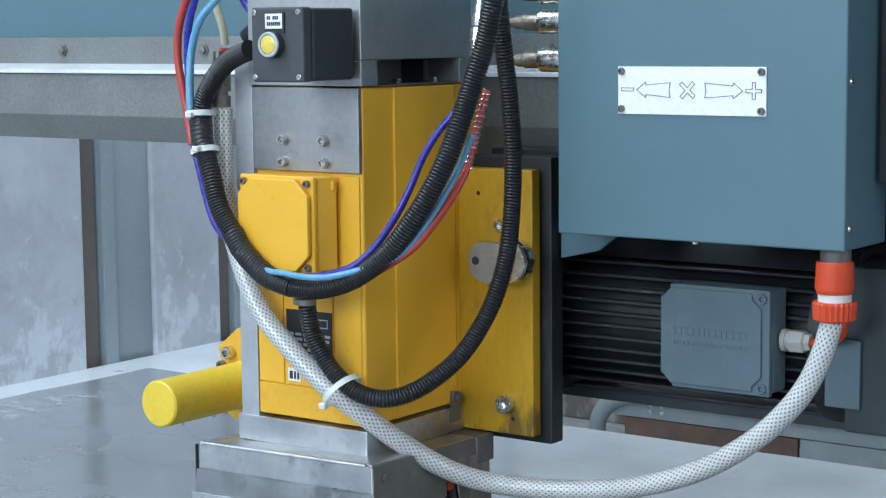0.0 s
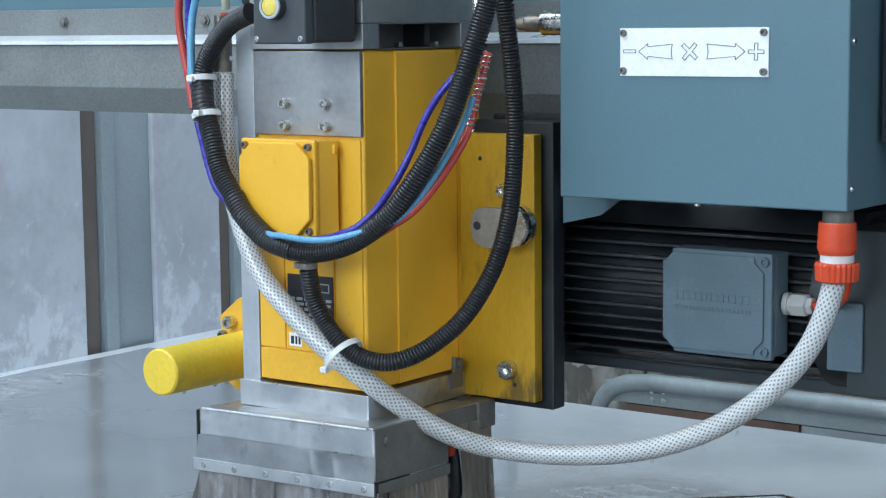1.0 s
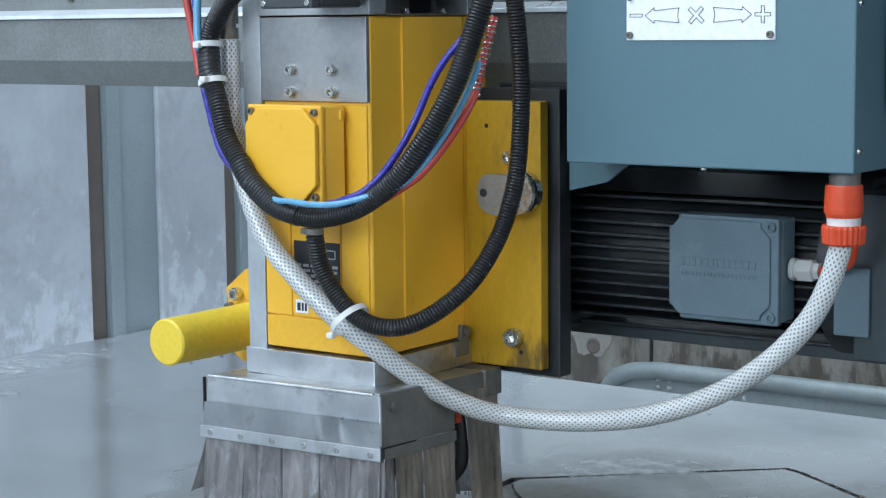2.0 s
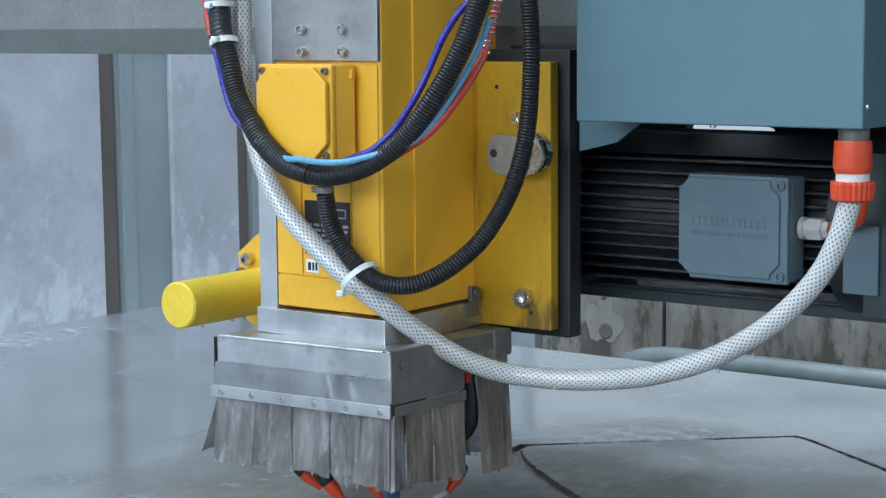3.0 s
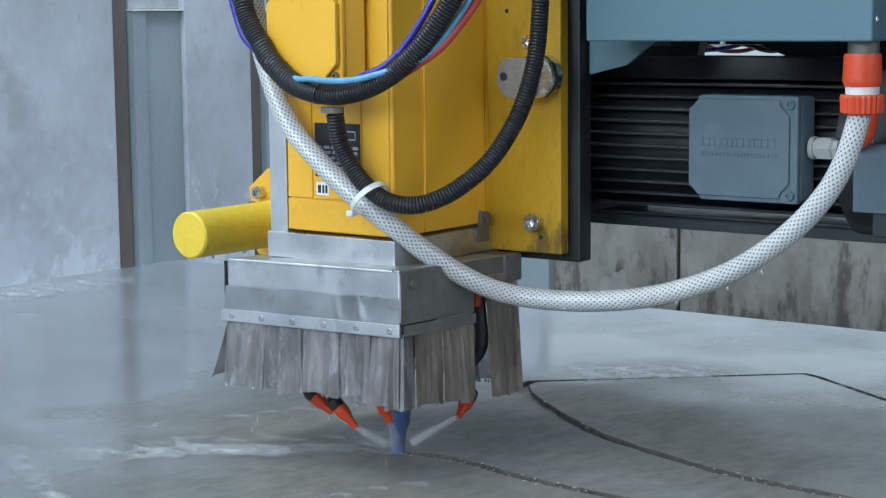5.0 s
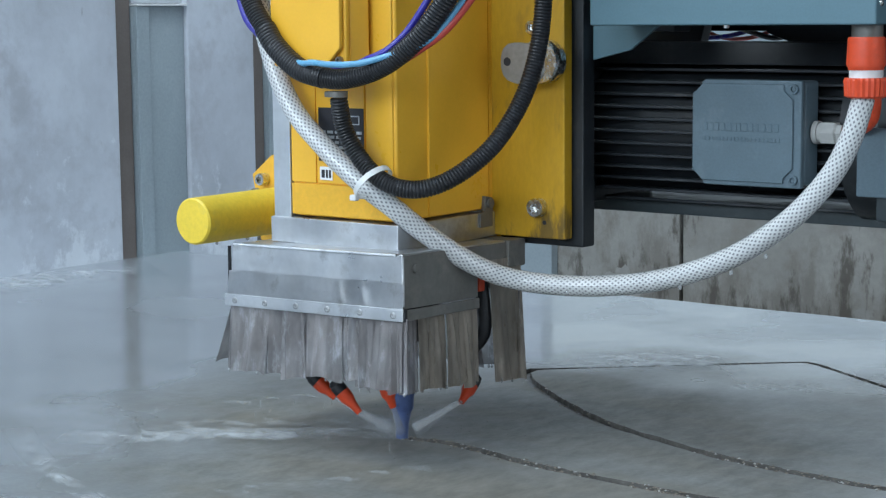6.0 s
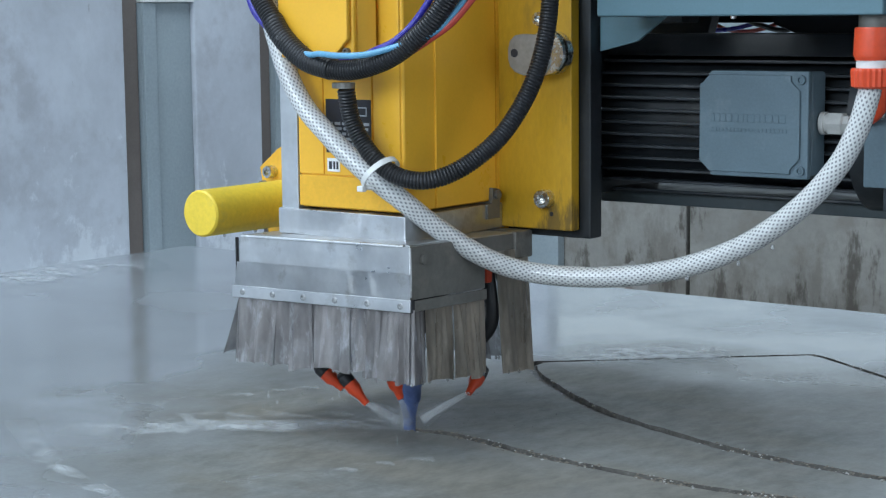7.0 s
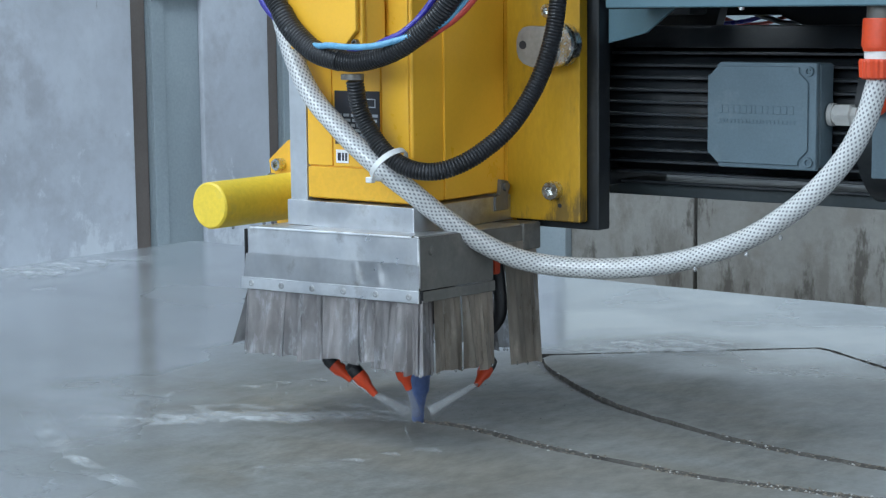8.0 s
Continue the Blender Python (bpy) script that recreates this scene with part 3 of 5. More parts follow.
def hall():
    def wall(name, bm, material, label, category="wall", at=(0, 0, 0)):
        return solid(name, bm, material, at, label, category, "structure")
    wall("floor", box(-6, 9, -9, 7, -0.2, 0, 0), FLOOR, "wet grey concrete hall floor", "floor")
    west = wall("wall_west", box(-4.35, -4.12, -9, 4.95, 0, 6.5, 0), GAP, "hall wall behind grey concrete panels")
    for y0, y1 in ((-8.9, -6.0), (-5.92, -2.92), (-2.84, 0.326), (0.404, 3.28), (3.66, 4.05)):
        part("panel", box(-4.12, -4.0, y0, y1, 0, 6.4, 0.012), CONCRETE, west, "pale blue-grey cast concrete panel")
    # brown strips put the shadow of the open joints into colour
    for y0, y1 in ((3.285, 3.381), (4.055, 4.138)):
        part("joint", box(-4.118, -4.035, y0, y1, 0, 6.4, 0.004), GAP, west, "dark brown strip for the shadow in the joint")
    for y0, y1 in ((3.386, 3.659), (4.142, 4.75)):
        post = solid("steel_post", box(-4.118, -4.02, y0, y1, 0.0, 1.424, 0.003), POST, (-4.07, y0, 0), "blue-grey painted steel wall post with a pale cap", "post")
        part("flange", box(-4.02, -4.003, y0, y0 + 0.067, 0.0, 1.424, 0.003), POST, post)
        part("cap", box(-4.118, -3.995, y0 - 0.003, y1, 1.425, 1.434, 0.002), WHITE, post)
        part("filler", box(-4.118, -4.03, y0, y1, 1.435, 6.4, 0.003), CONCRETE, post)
    north = wall("wall_north", box(-4.1, 9, 4.90, 5.2, 0, 6.5, 0), GAP, "far hall wall of stained concrete panels")
    x = -4.0
    for x1 in (-2.345, -0.512, 1.4, 3.6, 5.5, 7.4, 8.9):
        part("panel", box(x, x1, 4.75, 4.90, 0, 0.870, 0.008), CONCRETE_STAINED, north, "damp brown-stained concrete panel")
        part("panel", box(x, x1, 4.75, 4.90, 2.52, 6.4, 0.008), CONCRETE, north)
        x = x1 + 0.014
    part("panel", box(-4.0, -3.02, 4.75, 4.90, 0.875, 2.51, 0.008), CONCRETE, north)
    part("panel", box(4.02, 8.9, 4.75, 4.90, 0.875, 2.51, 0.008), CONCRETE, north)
    glow = bpy.data.materials.new("daylight_beyond_the_window")
    glow.use_nodes = True
    gb = glow.node_tree.nodes["Principled BSDF"]
    gb.inputs["Base Color"].default_value = (0, 0, 0, 1)
    gb.inputs["Emission Color"].default_value = (0.70, 0.87, 1.0, 1)
    gb.inputs["Emission Strength"].default_value = 0.72
    wall("backdrop", box(-3.0, 4.0, 4.80, 4.82, 0.871, 2.519, 0), glow, "bright overcast daylight beyond the window band", "sky", (0.5, 4.81, 0.871))
    part("transom", box(-2.999, 3.999, 4.76, 4.79, 1.265, 1.40, 0.004), POST, north, "blue-grey window transom")
    part("column", box(-3.153, -2.932, 4.70, 4.748, 0.001, 0.870, 0.004), POST, north, "pale blue-grey steel column")
    bm = bmesh.new()
    rim = []
    for k in range(40):
        a = k * 2 * math.pi / 40
        r = 0.095 * (1 + 0.45 * noise.noise((math.cos(a) * 1.6, math.sin(a) * 1.6, 4)) + 0.2 * noise.noise((math.cos(a) * 5, math.sin(a) * 5, 9)))
        rim.append((-2.63 + r * math.cos(a) * 0.9, 0.25 + r * math.sin(a)))
    part("patch", prism(rim, "y", 4.747, 4.7495, 0, bm), MORTAR, north, "paler mortar patch")
    part("anchor_hole", lathe((-2.61, 4.7468, 0.211), (0, -1, 0), [(0, 0.034), (0.003, 0.031), (0.004, 0.024), (0.0005, 0.020), (0.0005, 0)], 20), GAP, north, "round anchor hole")
    east = wall("wall_east", box(8.9, 9.1, -9, -3.45, 0, 6.5, 0), CONCRETE, "unseen plain concrete hall wall, open behind the east fill light")
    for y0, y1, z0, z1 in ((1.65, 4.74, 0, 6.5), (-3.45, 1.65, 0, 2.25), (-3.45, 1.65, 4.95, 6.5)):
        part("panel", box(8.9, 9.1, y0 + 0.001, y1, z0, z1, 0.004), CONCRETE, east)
    south = wall("wall_south", box(-4.1, -4.0, -9.2, -9, 0, 6.5, 0), CONCRETE, "hall wall with a wide open gate")
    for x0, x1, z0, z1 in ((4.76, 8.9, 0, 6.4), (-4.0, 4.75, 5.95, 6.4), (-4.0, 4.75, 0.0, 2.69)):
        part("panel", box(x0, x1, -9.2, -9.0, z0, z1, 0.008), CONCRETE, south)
    roof = bmesh.new()
    for x0, x1, y0, y1 in ((-4.4, -3.51, -9.2, 5.2), (-0.29, 9.1, -9.2, 5.2), (-3.5, -0.3, -9.2, -5.11), (-3.5, -0.3, -0.09, 1.49), (-1.24, -0.3, 1.5, 4.5), (-3.5, -0.3, 4.51, 5.2)):
        box(x0, x1, y0, y1, 6.5, 6.6, 0, 1, roof)
    wall("ceiling", roof, ROOF, "unseen pale metal roof with openings at the overhead lights", "ceiling")
    # added low block carries the wet floor's bright reflection as white colour
    wall("floor_glare_block", box(-4.0, -3.5, -3.0, 4.6, 0.001, 0.307, 0.01), FLOOR_GLARE, "low white block for the wet floor's sky glare by the wall", "kerb")
    solid("machine_table", box(-1.6, 1.6, -1.38, 1.24, 0, 0.819, 0.01), FLOOR, (-0.1, 0, 0), "grey concrete machine table under the stone slab", "table")
    rail = thing("guard_rail", (-1.0, 4.45, 0), "grey rounded metal guard rail by the stained wall", "guard rail")
    part("tube", tube([(-2.36, 4.42, 0.0), (-2.36, 4.42, 0.04), (-2.34, 4.42, 0.12), (-2.27, 4.42, 0.182), (-2.15, 4.42, 0.205), (-1.9, 4.42, 0.210), (0.0, 4.42, 0.212), (2.0, 4.42, 0.212)], 0.034, 0.03, 14), RAIL, rail)
    part("web", box(-2.34, 2.0, 4.425, 4.455, 0.118, 0.196, 0.004), RAIL, rail)
    part("board", box(-2.24, -1.51, 4.43, 4.45, 0.0, 0.115, 0.003), RUST, rail, "rust-brown board")
    part("panel", box(-1.50, 2.0, 4.43, 4.45, 0.0, 0.115, 0.003), RAIL, rail)
    for x in (-2.12, -2.07):
        for z in (0.145, 0.175):
            part("rivet", lathe((x, 4.425, z), (0, -1, 0), [(0, 0.009), (0.006, 0.009), (0.008, 0)], 10), CHROME, rail)


hall()
granite_slab()

# ---- the bridge ----


def bridge():
    b = thing("machine_bridge", (0, 0.7, 0), "blue-grey machine bridge with a dusty grey sheet cover", "machine bridge", seat=(-0.0096, 0, -0.0261, 1))
    part("beam", box(-3.3, 3.3, 0.47, 0.95, 1.50, 2.4, 0.01), TEAL, b)
    part("cover", prism([(0.468, 1.640), (0.437, 1.640), (0.437, 1.593), (0.405, 1.584), (0.402, 1.579), (0.402, 1.514), (0.43, 1.473), (0.468, 1.473)], "x", -3.3, 3.3, 0.0015), BEAM, b, "dusty grey folded sheet cover")
    part("lip", prism([(0.4365, 1.5975), (0.398, 1.5885), (0.396, 1.5825), (0.4015, 1.5825), (0.4365, 1.5945)], "x", -3.3, 3.3, 0.0008), LEDGE, b, "galvanised ledge, paled for the skylight on it")
    part("underside", box(-3.3, 3.3, 0.469, 0.95, 1.476, 1.499, 0.004), DARK, b)
    for x in (-3.0, -2.35, -1.85, -1.55, -1.24, -0.931, -0.618, -0.305, 0.01):
        bolt = part("bolt", lathe((x, 0.4365, 1.6190), (0, -1, 0), [(0, 0.010), (0.002, 0.010), (0.002, 0.0065), (0.007, 0.0065), (0.008, 0.005), (0.008, 0)], 6), STEEL_DULL, b)
    part("carriage", prism([(-0.30, 1.24), (0.06, 1.24), (0.130, 1.365), (0.160, 1.475), (-0.30, 1.475)], "y", 0.55, 0.575, 0.002), DARK, b, "dark carriage under the bridge")
    part("carriage", prism([(0.29, 1.24), (0.75, 1.24), (0.75, 1.475), (0.175, 1.475), (0.232, 1.386), (0.264, 1.374), (0.28, 1.335)], "y", 0.55, 0.575, 0.002), DARK, b, "dark carriage under the bridge")
    part("carriage", box(-0.28, 0.74, 0.60, 0.62, 1.388, 1.475, 0.002), DARK, b, "dark carriage under the bridge")
    part("carriage_plate", box(-0.03, 0.20, 0.345, 0.395, 1.39, 1.49, 0.004), DARK, b)
    for x in (-3.25, 3.05):
        part("leg", box(x, x + 0.2, 0.5, 0.9, 0.0, 1.419, 0.01), TEAL, b)
    MOVING.append(b)


def spindle_head():
    h = thing("spindle_head", (-0.12, 0.17, 1.10), "yellow milling spindle head with stainless plates and scuffed paint", "spindle head", seat=(0.012, -0.011, -0.0008, 1.02))
    x0, x1, y0, y1 = -0.204, -0.038, 0.038, 0.30
    body = part("housing", box(x0, x1, y0, y1, 1.134, 1.553, 0.004, 3), YELLOW, h)
    # seams of the side cover
    part("side_cover", box(x1 - 0.002, x1 + 0.003, 0.105, 0.243, 1.136, 1.5515, 0.0012), YELLOW, h)
    part("side_strip", box(x1 - 0.002, x1 + 0.0022, 0.2455, 0.300, 1.09, 1.5515, 0.001), YELLOW_WORN, h)
    part("front_strip", box(-0.083, x1 - 0.004, y0 - 0.003, y0 + 0.002, 1.185, 1.445, 0.0018), YELLOW, h)
    part("lower_panel", box(x0 + 0.001, x1 - 0.002, y0 - 0.0035, y0 + 0.002, 1.136, 1.176, 0.0012), YELLOW_WORN, h)
    part("panel", box(x0 + 0.001, -0.163, y0 - 0.003, y0 + 0.002, 1.1775, 1.325, 0.0012), YELLOW, h)
    part("panel", box(-0.1615, -0.085, y0 - 0.003, y0 + 0.002, 1.1775, 1.325, 0.0012), YELLOW, h)
    plate = part("steel_plate", box(x0 + 0.001, x1 - 0.001, y0 - 0.006, y0 + 0.002, 1.4485, 1.5525, 0.0015), STEEL_PLATE, h, "satin stainless plate with four bolts")
    for x in (-0.153, -0.090):
        for z in (1.488, 1.4605):
            part("bolt", screw((x, y0 - 0.006, z), (0, -1, 0), 0.0068, 0.009), CHROME, plate)
    # upper stainless casing with its slot
    zs = 1.5855
    part("casing", box(x0 - 0.004, x1 + 0.004, y0 - 0.006, 0.285, zs, 1.86, 0.002, 2), STEEL, h, "brushed stainless casing with a slot below")
    part("front_band", box(x0 - 0.004, x1 + 0.004, y0 - 0.006, 0.0675, 1.5545, zs - 0.0004, 0.0008, 1), STEEL, h)
    part("rear_band", box(x0 - 0.004, x1 - 0.06, 0.068, 0.285, 1.5545, zs - 0.0004, 0.0008, 1), STEEL, h)
    part("slot_end", box(x1 - 0.059, x1 + 0.004, 0.254, 0.285, 1.5545, zs - 0.0004, 0.0008, 1), STEEL, h)
    part("slot_floor", box(x1 - 0.059, x1 + 0.0035, 0.069, 0.253, 1.5535, 1.5550, 0.0004, 1), STEEL_DULL, h)
    part("slot_block", box(x1 - 0.055, x1 - 0.03, 0.075, 0.10, 1.556, 1.583, 0.002), DARK, h)
    part("slot_block", box(x1 - 0.055, x1 - 0.02, 0.205, 0.218, 1.556, 1.584, 0.002), DARK, h)
    for y in (0.118, 0.200):
        part("clip", box(x1 - 0.006, x1 + 0.002, y - 0.004, y + 0.004, 1.5552, 1.562, 0.0008), CHROME, h)
    part("corner_strip", box(-0.233, x0 - 0.0005, y0 - 0.004, 0.28, 1.118, 1.592, 0.002), GALV, h, "pale galvanised corner strip")
    part("rear_channel", box(-0.262, -0.236, 0.125, 0.30, 1.15, 1.592, 0.002), POST, h)
    foot = part("foot_band", prism([(-0.236, 0.030), (x1 + 0.006, 0.030), (x1 + 0.006, 0.262), (-0.236, 0.262)], "z", 1.098, 1.1315, 0.002), STEEL_WET, h, "splashed stainless foot band")
    part("tab", prism([(0.213, 1.112), (0.244, 1.112), (0.244, 1.150), (0.226, 1.153), (0.224, 1.133), (0.213, 1.131)], "x", x1 + 0.003, x1 + 0.009, 0.001), STEEL_DULL, h)
    part("bolt", lathe((x1 + 0.009, 0.235, 1.143), (1, 0, 0), [(0, 0.006), (0.004, 0.006), (0.005, 0)], 12), STEEL_DULL, h)
    # black rating plate: unreadable cells as bars
    np_ = part("nameplate", box(-0.157, -0.0855, y0 - 0.0045, y0 - 0.003, 1.206, 1.274, 0.0006), INK, h, "black rating plate with pale fields")
    bm = bmesh.new()
    rng = random.Random(4)
    for row in range(6):
        z = 1.2095 + row * 0.0064
        x = -0.1545
        while x < -0.094:
            w = rng.choice((0.006, 0.009, 0.014))
            box(x, min(x + w, -0.088), y0 - 0.0049, y0 - 0.0044, z, z + 0.0036, 0, 1, bm)
            x += w + 0.003
    part("cell_grid", bm, GALV, np_)
    part("mark", outline([(-0.106, 1.254), (-0.092, 1.254), (-0.092, 1.264), (-0.106, 1.264)], y0 - 0.0045, 0.0014), GALV, np_)
    lab = part("sticker", box(-0.156, -0.136, y0 - 0.0042, y0 - 0.003, 1.182, 1.199, 0.0003), PLATE, h, "small white sticker with black marks")
    bm = bmesh.new()
    for x, w in ((-0.153, 0.005), (-0.146, 0.003), (-0.141, 0.003)):
        box(x, x + w, y0 - 0.0047, y0 - 0.0041, 1.185, 1.195, 0, 1, bm)
    part("marks", bm, INK, lab)
    MOVING.append(h)


def terminal_box():
    t = thing("terminal_box", (-0.14, 0.03, 1.33), "yellow moulded terminal box with corner screws on the spindle", "terminal box", seat=(0.0165, -0.018, -0.0012, 1.02))
    x0, x1, z0, z1 = -0.197, -0.082, 1.327, 1.4465
    c = 0.020
    def octagon(d, e):
        a, b, p, q = x0 + d, x1 - d, z0 + d, z1 - d
        return [(a + e, p), (b - e, p), (b, p + e), (b, q - e), (b - e, q), (a + e, q), (a, q - e), (a, p + e)]
    part("body", prism([(x0 + 0.002, 0.0065), (x1 - 0.001, 0.0065), (x1 + 0.008, 0.036), (x0 + 0.002, 0.036)], "z", z0 + 0.003, z1 - 0.001, 0.003), YELLOW, t)
    part("lid_rim", box(x0, x1, -0.003, 0.006, z0, z1, 0.003, 3), YELLOW, t)
    part("lid", prism(octagon(0.003, c), "y", -0.012, -0.0034, 0.0025), YELLOW, t)
    for x in (x0 + 0.0085, x1 - 0.0085):
        for z in (z0 + 0.0085, z1 - 0.0085):
            part("screw", screw((x, -0.003, z), (0, -1, 0), 0.0046, 0.006), BRASS, t)
    for z in (1.434,):
        part("lug", box(x1 + 0.0045, x1 + 0.0095, 0.026, 0.034, z - 0.006, z + 0.006, 0.0015), YELLOW_WORN, t)
    MOVING.append(t)


def button_station():
    s = thing("push_button_station", (-0.08, -0.01, 1.556), "black plastic push button box with a yellow button", "push button", seat=(0.0142, -0.018, 0.0008, 1.02))
    x0, x1, z0, z1 = -0.1175, -0.0405, 1.5605, 1.648
    part("body", box(x0 + 0.001, x1 + 0.001, -0.052, 0.031, z0 + 0.001, z1 - 0.001, 0.004, 3), CASE, s)
    part("cover", box(x0, x1, -0.07, -0.0525, z0, z1, 0.003, 3), COVER, s)
    bx, bz = -0.0825, 1.6045
    part("bezel", lathe((bx, -0.07, bz), (0, -1, 0), [(0, 0.0152), (0.010, 0.0152), (0.013, 0.0142), (0.013, 0.0112), (0.010, 0.0108)], 32), CASE, s)
    part("ring", lathe((bx, -0.0832, bz), (0, -1, 0), [(-0.002, 0.0150), (0.0005, 0.0146), (0.001, 0.0132), (0.0005, 0.0114)], 32), GALV, s, "dull metal ring")
    part("button", lathe((bx, -0.080, bz), (0, -1, 0), [(0, 0.0112), (0.003, 0.011), (0.0042, 0.0095), (0.0045, 0)], 32), LENS, s, "translucent yellow button lens")
    holder = part("label_holder", box(-0.0955, -0.0665, -0.0725, -0.07, 1.618, 1.6425, 0.001), CASE, s)
    tag = part("label", box(-0.0935, -0.0685, -0.0737, -0.0726, 1.623, 1.6405, 0.0003), PLATE, s, "white label with two unreadable words")
    bm = bmesh.new()
    for z, cells in ((1.6335, 6), (1.6265, 7)):
        for k in range(cells):
            if k != 2 or cells == 7:
                box(-0.0905 + k * 0.0029, -0.0905 + k * 0.0029 + 0.0022, -0.0741, -0.0736, z, z + 0.0042, 0, 1, bm)
    part("bars", bm, INK, tag)
    for x in (x0 + 0.0055, x1 - 0.0065):
        for z in (z0 + 0.006, z1 - 0.006):
            part("screw", screw((x, -0.07, z), (0, -1, 0), 0.0034, 0.0016), CHROME, s)
    MOVING.append(s)


def spray_hood():
    h = thing("spray_hood", (-0.13, 0.13, 0.93), "stainless spray hood with riveted strip and cloudy plastic flaps", "spray hood", seat=(0.0187, -0.02, -0.0005, 1.02))
    x0, x1, y0, y1 = -0.267, 0.002, -0.008, 0.25
    part("top_plate", box(x0 + 0.002, x1 - 0.002, y0 + 0.002, y1, 1.090, 1.097, 0.002), STEEL_WET, h)
    part("front_sheet", prism([(x0, 1.095), (x1, 1.095), (x1 + 0.002, 1.060), (x0 - 0.003, 1.060)], "y", y0 - 0.003, y0, 0.0008), STEEL_WET, h)
    part("top_fold", tube([(x0, y0 - 0.0005, 1.0945), (-0.13, y0 - 0.0008, 1.0947), (x1 - 0.003, y0 - 0.0005, 1.0945)], 0.0028, 0.02, 12), STEEL_WET, h, "rounded bright fold of the sheet")
    part("corner_fold", tube([(x1 - 0.0005, y0 - 0.0005, 1.094), (x1 + 0.0008, y0 - 0.0018, 1.060), (x1 + 0.002, y0 - 0.004, 1.032)], 0.0024, 0.01, 10), STEEL_WET, h)
    # the lower sheet is creased and slightly buckled
    bm = bmesh.new()
    nu, nv = 72, 8
    rows = []
    for j in range(nv + 1):
        v = j / nv
        rows.append([])
        for i in range(nu + 1):
            u = i / nu
            dent = sum(d * math.exp(-((u - c - 0.02 * (v - 0.5)) / w) ** 2) for c, w, d in ((0.66, 0.012, 0.0011), (0.70, 0.03, -0.0009), (0.785, 0.010, 0.0013), (0.83, 0.035, -0.0010), (0.36, 0.05, 0.0006)))
            y = y0 - 0.0058 - dent * math.sin(math.pi * v) ** 0.7 - 0.0022 * v + 0.0003 * noise.noise((u * 7, v * 2, 1))
            rows[-1].append(bm.verts.new((x0 - 0.004 - 0.003 * v + (x1 - x0 + 0.007 + 0.005 * v) * u, y, 1.062 - 0.032 * v)))
    for a, b in zip(rows, rows[1:]):
        for i in range(nu):
            bm.faces.new((a[i], b[i], b[i + 1], a[i + 1]))
    bmesh.ops.solidify(bm, geom=bm.faces[:], thickness=0.0015)
    part("lower_sheet", bm, STEEL_WET, h, "creased stainless sheet")
    # black strips stand in for the shadow line beside the front sheet
    part("gap_shadow", box(x0 - 0.0062, x0 - 0.0042, y0 - 0.0062, y0 - 0.001, 1.034, 1.0935, 0.0004), BLACK, h, "thin black strip for the shadow in the sheet's gap")
    part("gap_shadow", box(x1 + 0.0062, x1 + 0.0076, y0 - 0.0075, y0 - 0.002, 1.016, 1.031, 0.0003), BLACK, h)
    strip = part("rivet_strip", box(x0 - 0.010, x1 + 0.006, y0 - 0.010, y0 - 0.0065, 1.016, 1.0315, 0.001), STEEL_WET, h)
    for k in range(6):
        part("rivet", lathe((x0 + 0.008 + k * 0.0505, y0 - 0.010, 1.0235), (0, -1, 0), [(0, 0.0042), (0.0012, 0.0038), (0.0016, 0.002), (0.0008, 0.0015), (0.0008, 0)], 12), STEEL_PLATE, strip)
    # side, rear and corner take a darker steel than the front
    part("side_sheet", prism([(y0, 1.095), (0.246, 1.095), (0.246, 1.072), (0.158, 1.062), (0.158, 1.030), (y0 - 0.004, 1.030)], "x", x1 - 0.003, x1, 0.0008), STEEL_DULL, h, "dark dull steel side with stains")
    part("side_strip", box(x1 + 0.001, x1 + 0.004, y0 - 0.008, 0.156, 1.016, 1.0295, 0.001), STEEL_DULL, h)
    part("west_sheet", box(x0 - 0.003, x0, y0, y1, 1.030, 1.095, 0.001), STEEL_WET, h)
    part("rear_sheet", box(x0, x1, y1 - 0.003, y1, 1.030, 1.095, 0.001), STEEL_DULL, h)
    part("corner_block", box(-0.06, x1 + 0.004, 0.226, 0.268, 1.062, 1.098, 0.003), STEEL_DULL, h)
    part("side_bolt", lathe((x1, 0.018, 1.078), (1, 0, 0), [(0, 0.006), (0.004, 0.006), (0.005, 0)], 12), STEEL_DULL, h)
    rng = random.Random(11)

    def flap(a, b, top, bottom, out, lean, mat_=PVC, fold=0.0075):
        """One limp strip from a to b along the hem, folded and curled, hanging from top to bottom."""
        a, b = Vector((*a, 0)), Vector((*b, 0))
        bm = bmesh.new()
        o = Vector((*out, 0))
        nu, nv = 20, 9
        bow, curl, ph = rng.uniform(-0.3, 1.0) * fold, rng.uniform(-0.8, 1.4) * fold, rng.uniform(0, 6)
        crease, tuck, sharp = rng.uniform(0.15, 0.5), rng.uniform(0.55, 0.85), rng.uniform(0.06, 0.12)
        skew, hem = rng.uniform(-0.10, 0.10), rng.uniform(-0.003, 0.003)
        grid = []
        for j in range(nv + 1):
            v = j / nv
            row = []
            for i in range(nu + 1):
                u = i / nu
                mid = a.lerp(b, 0.5)
                p = mid + (a.lerp(b, u) - mid) * (1 + 0.10 * v * v) + (b - a) * skew * v * v
                ridge = math.exp(-((u - crease - 0.1 * (v - 0.5)) / sharp) ** 2) - 0.8 * math.exp(-((u - tuck + 0.08 * (v - 0.5)) / sharp) ** 2)
                d = o * (lean * v + v * bow * math.sin(math.pi * u) + curl * v * v * (u - 0.5) + fold * 0.8 * ridge * v ** 0.6 * (1.1 - 0.5 * v) + 0.0016 * v * math.sin(u * 9 + ph))
                z = top + (bottom - top) * v + v * v * (hem * (u - 0.5) * 2 + 0.0015 * math.sin(u * 5 + ph))
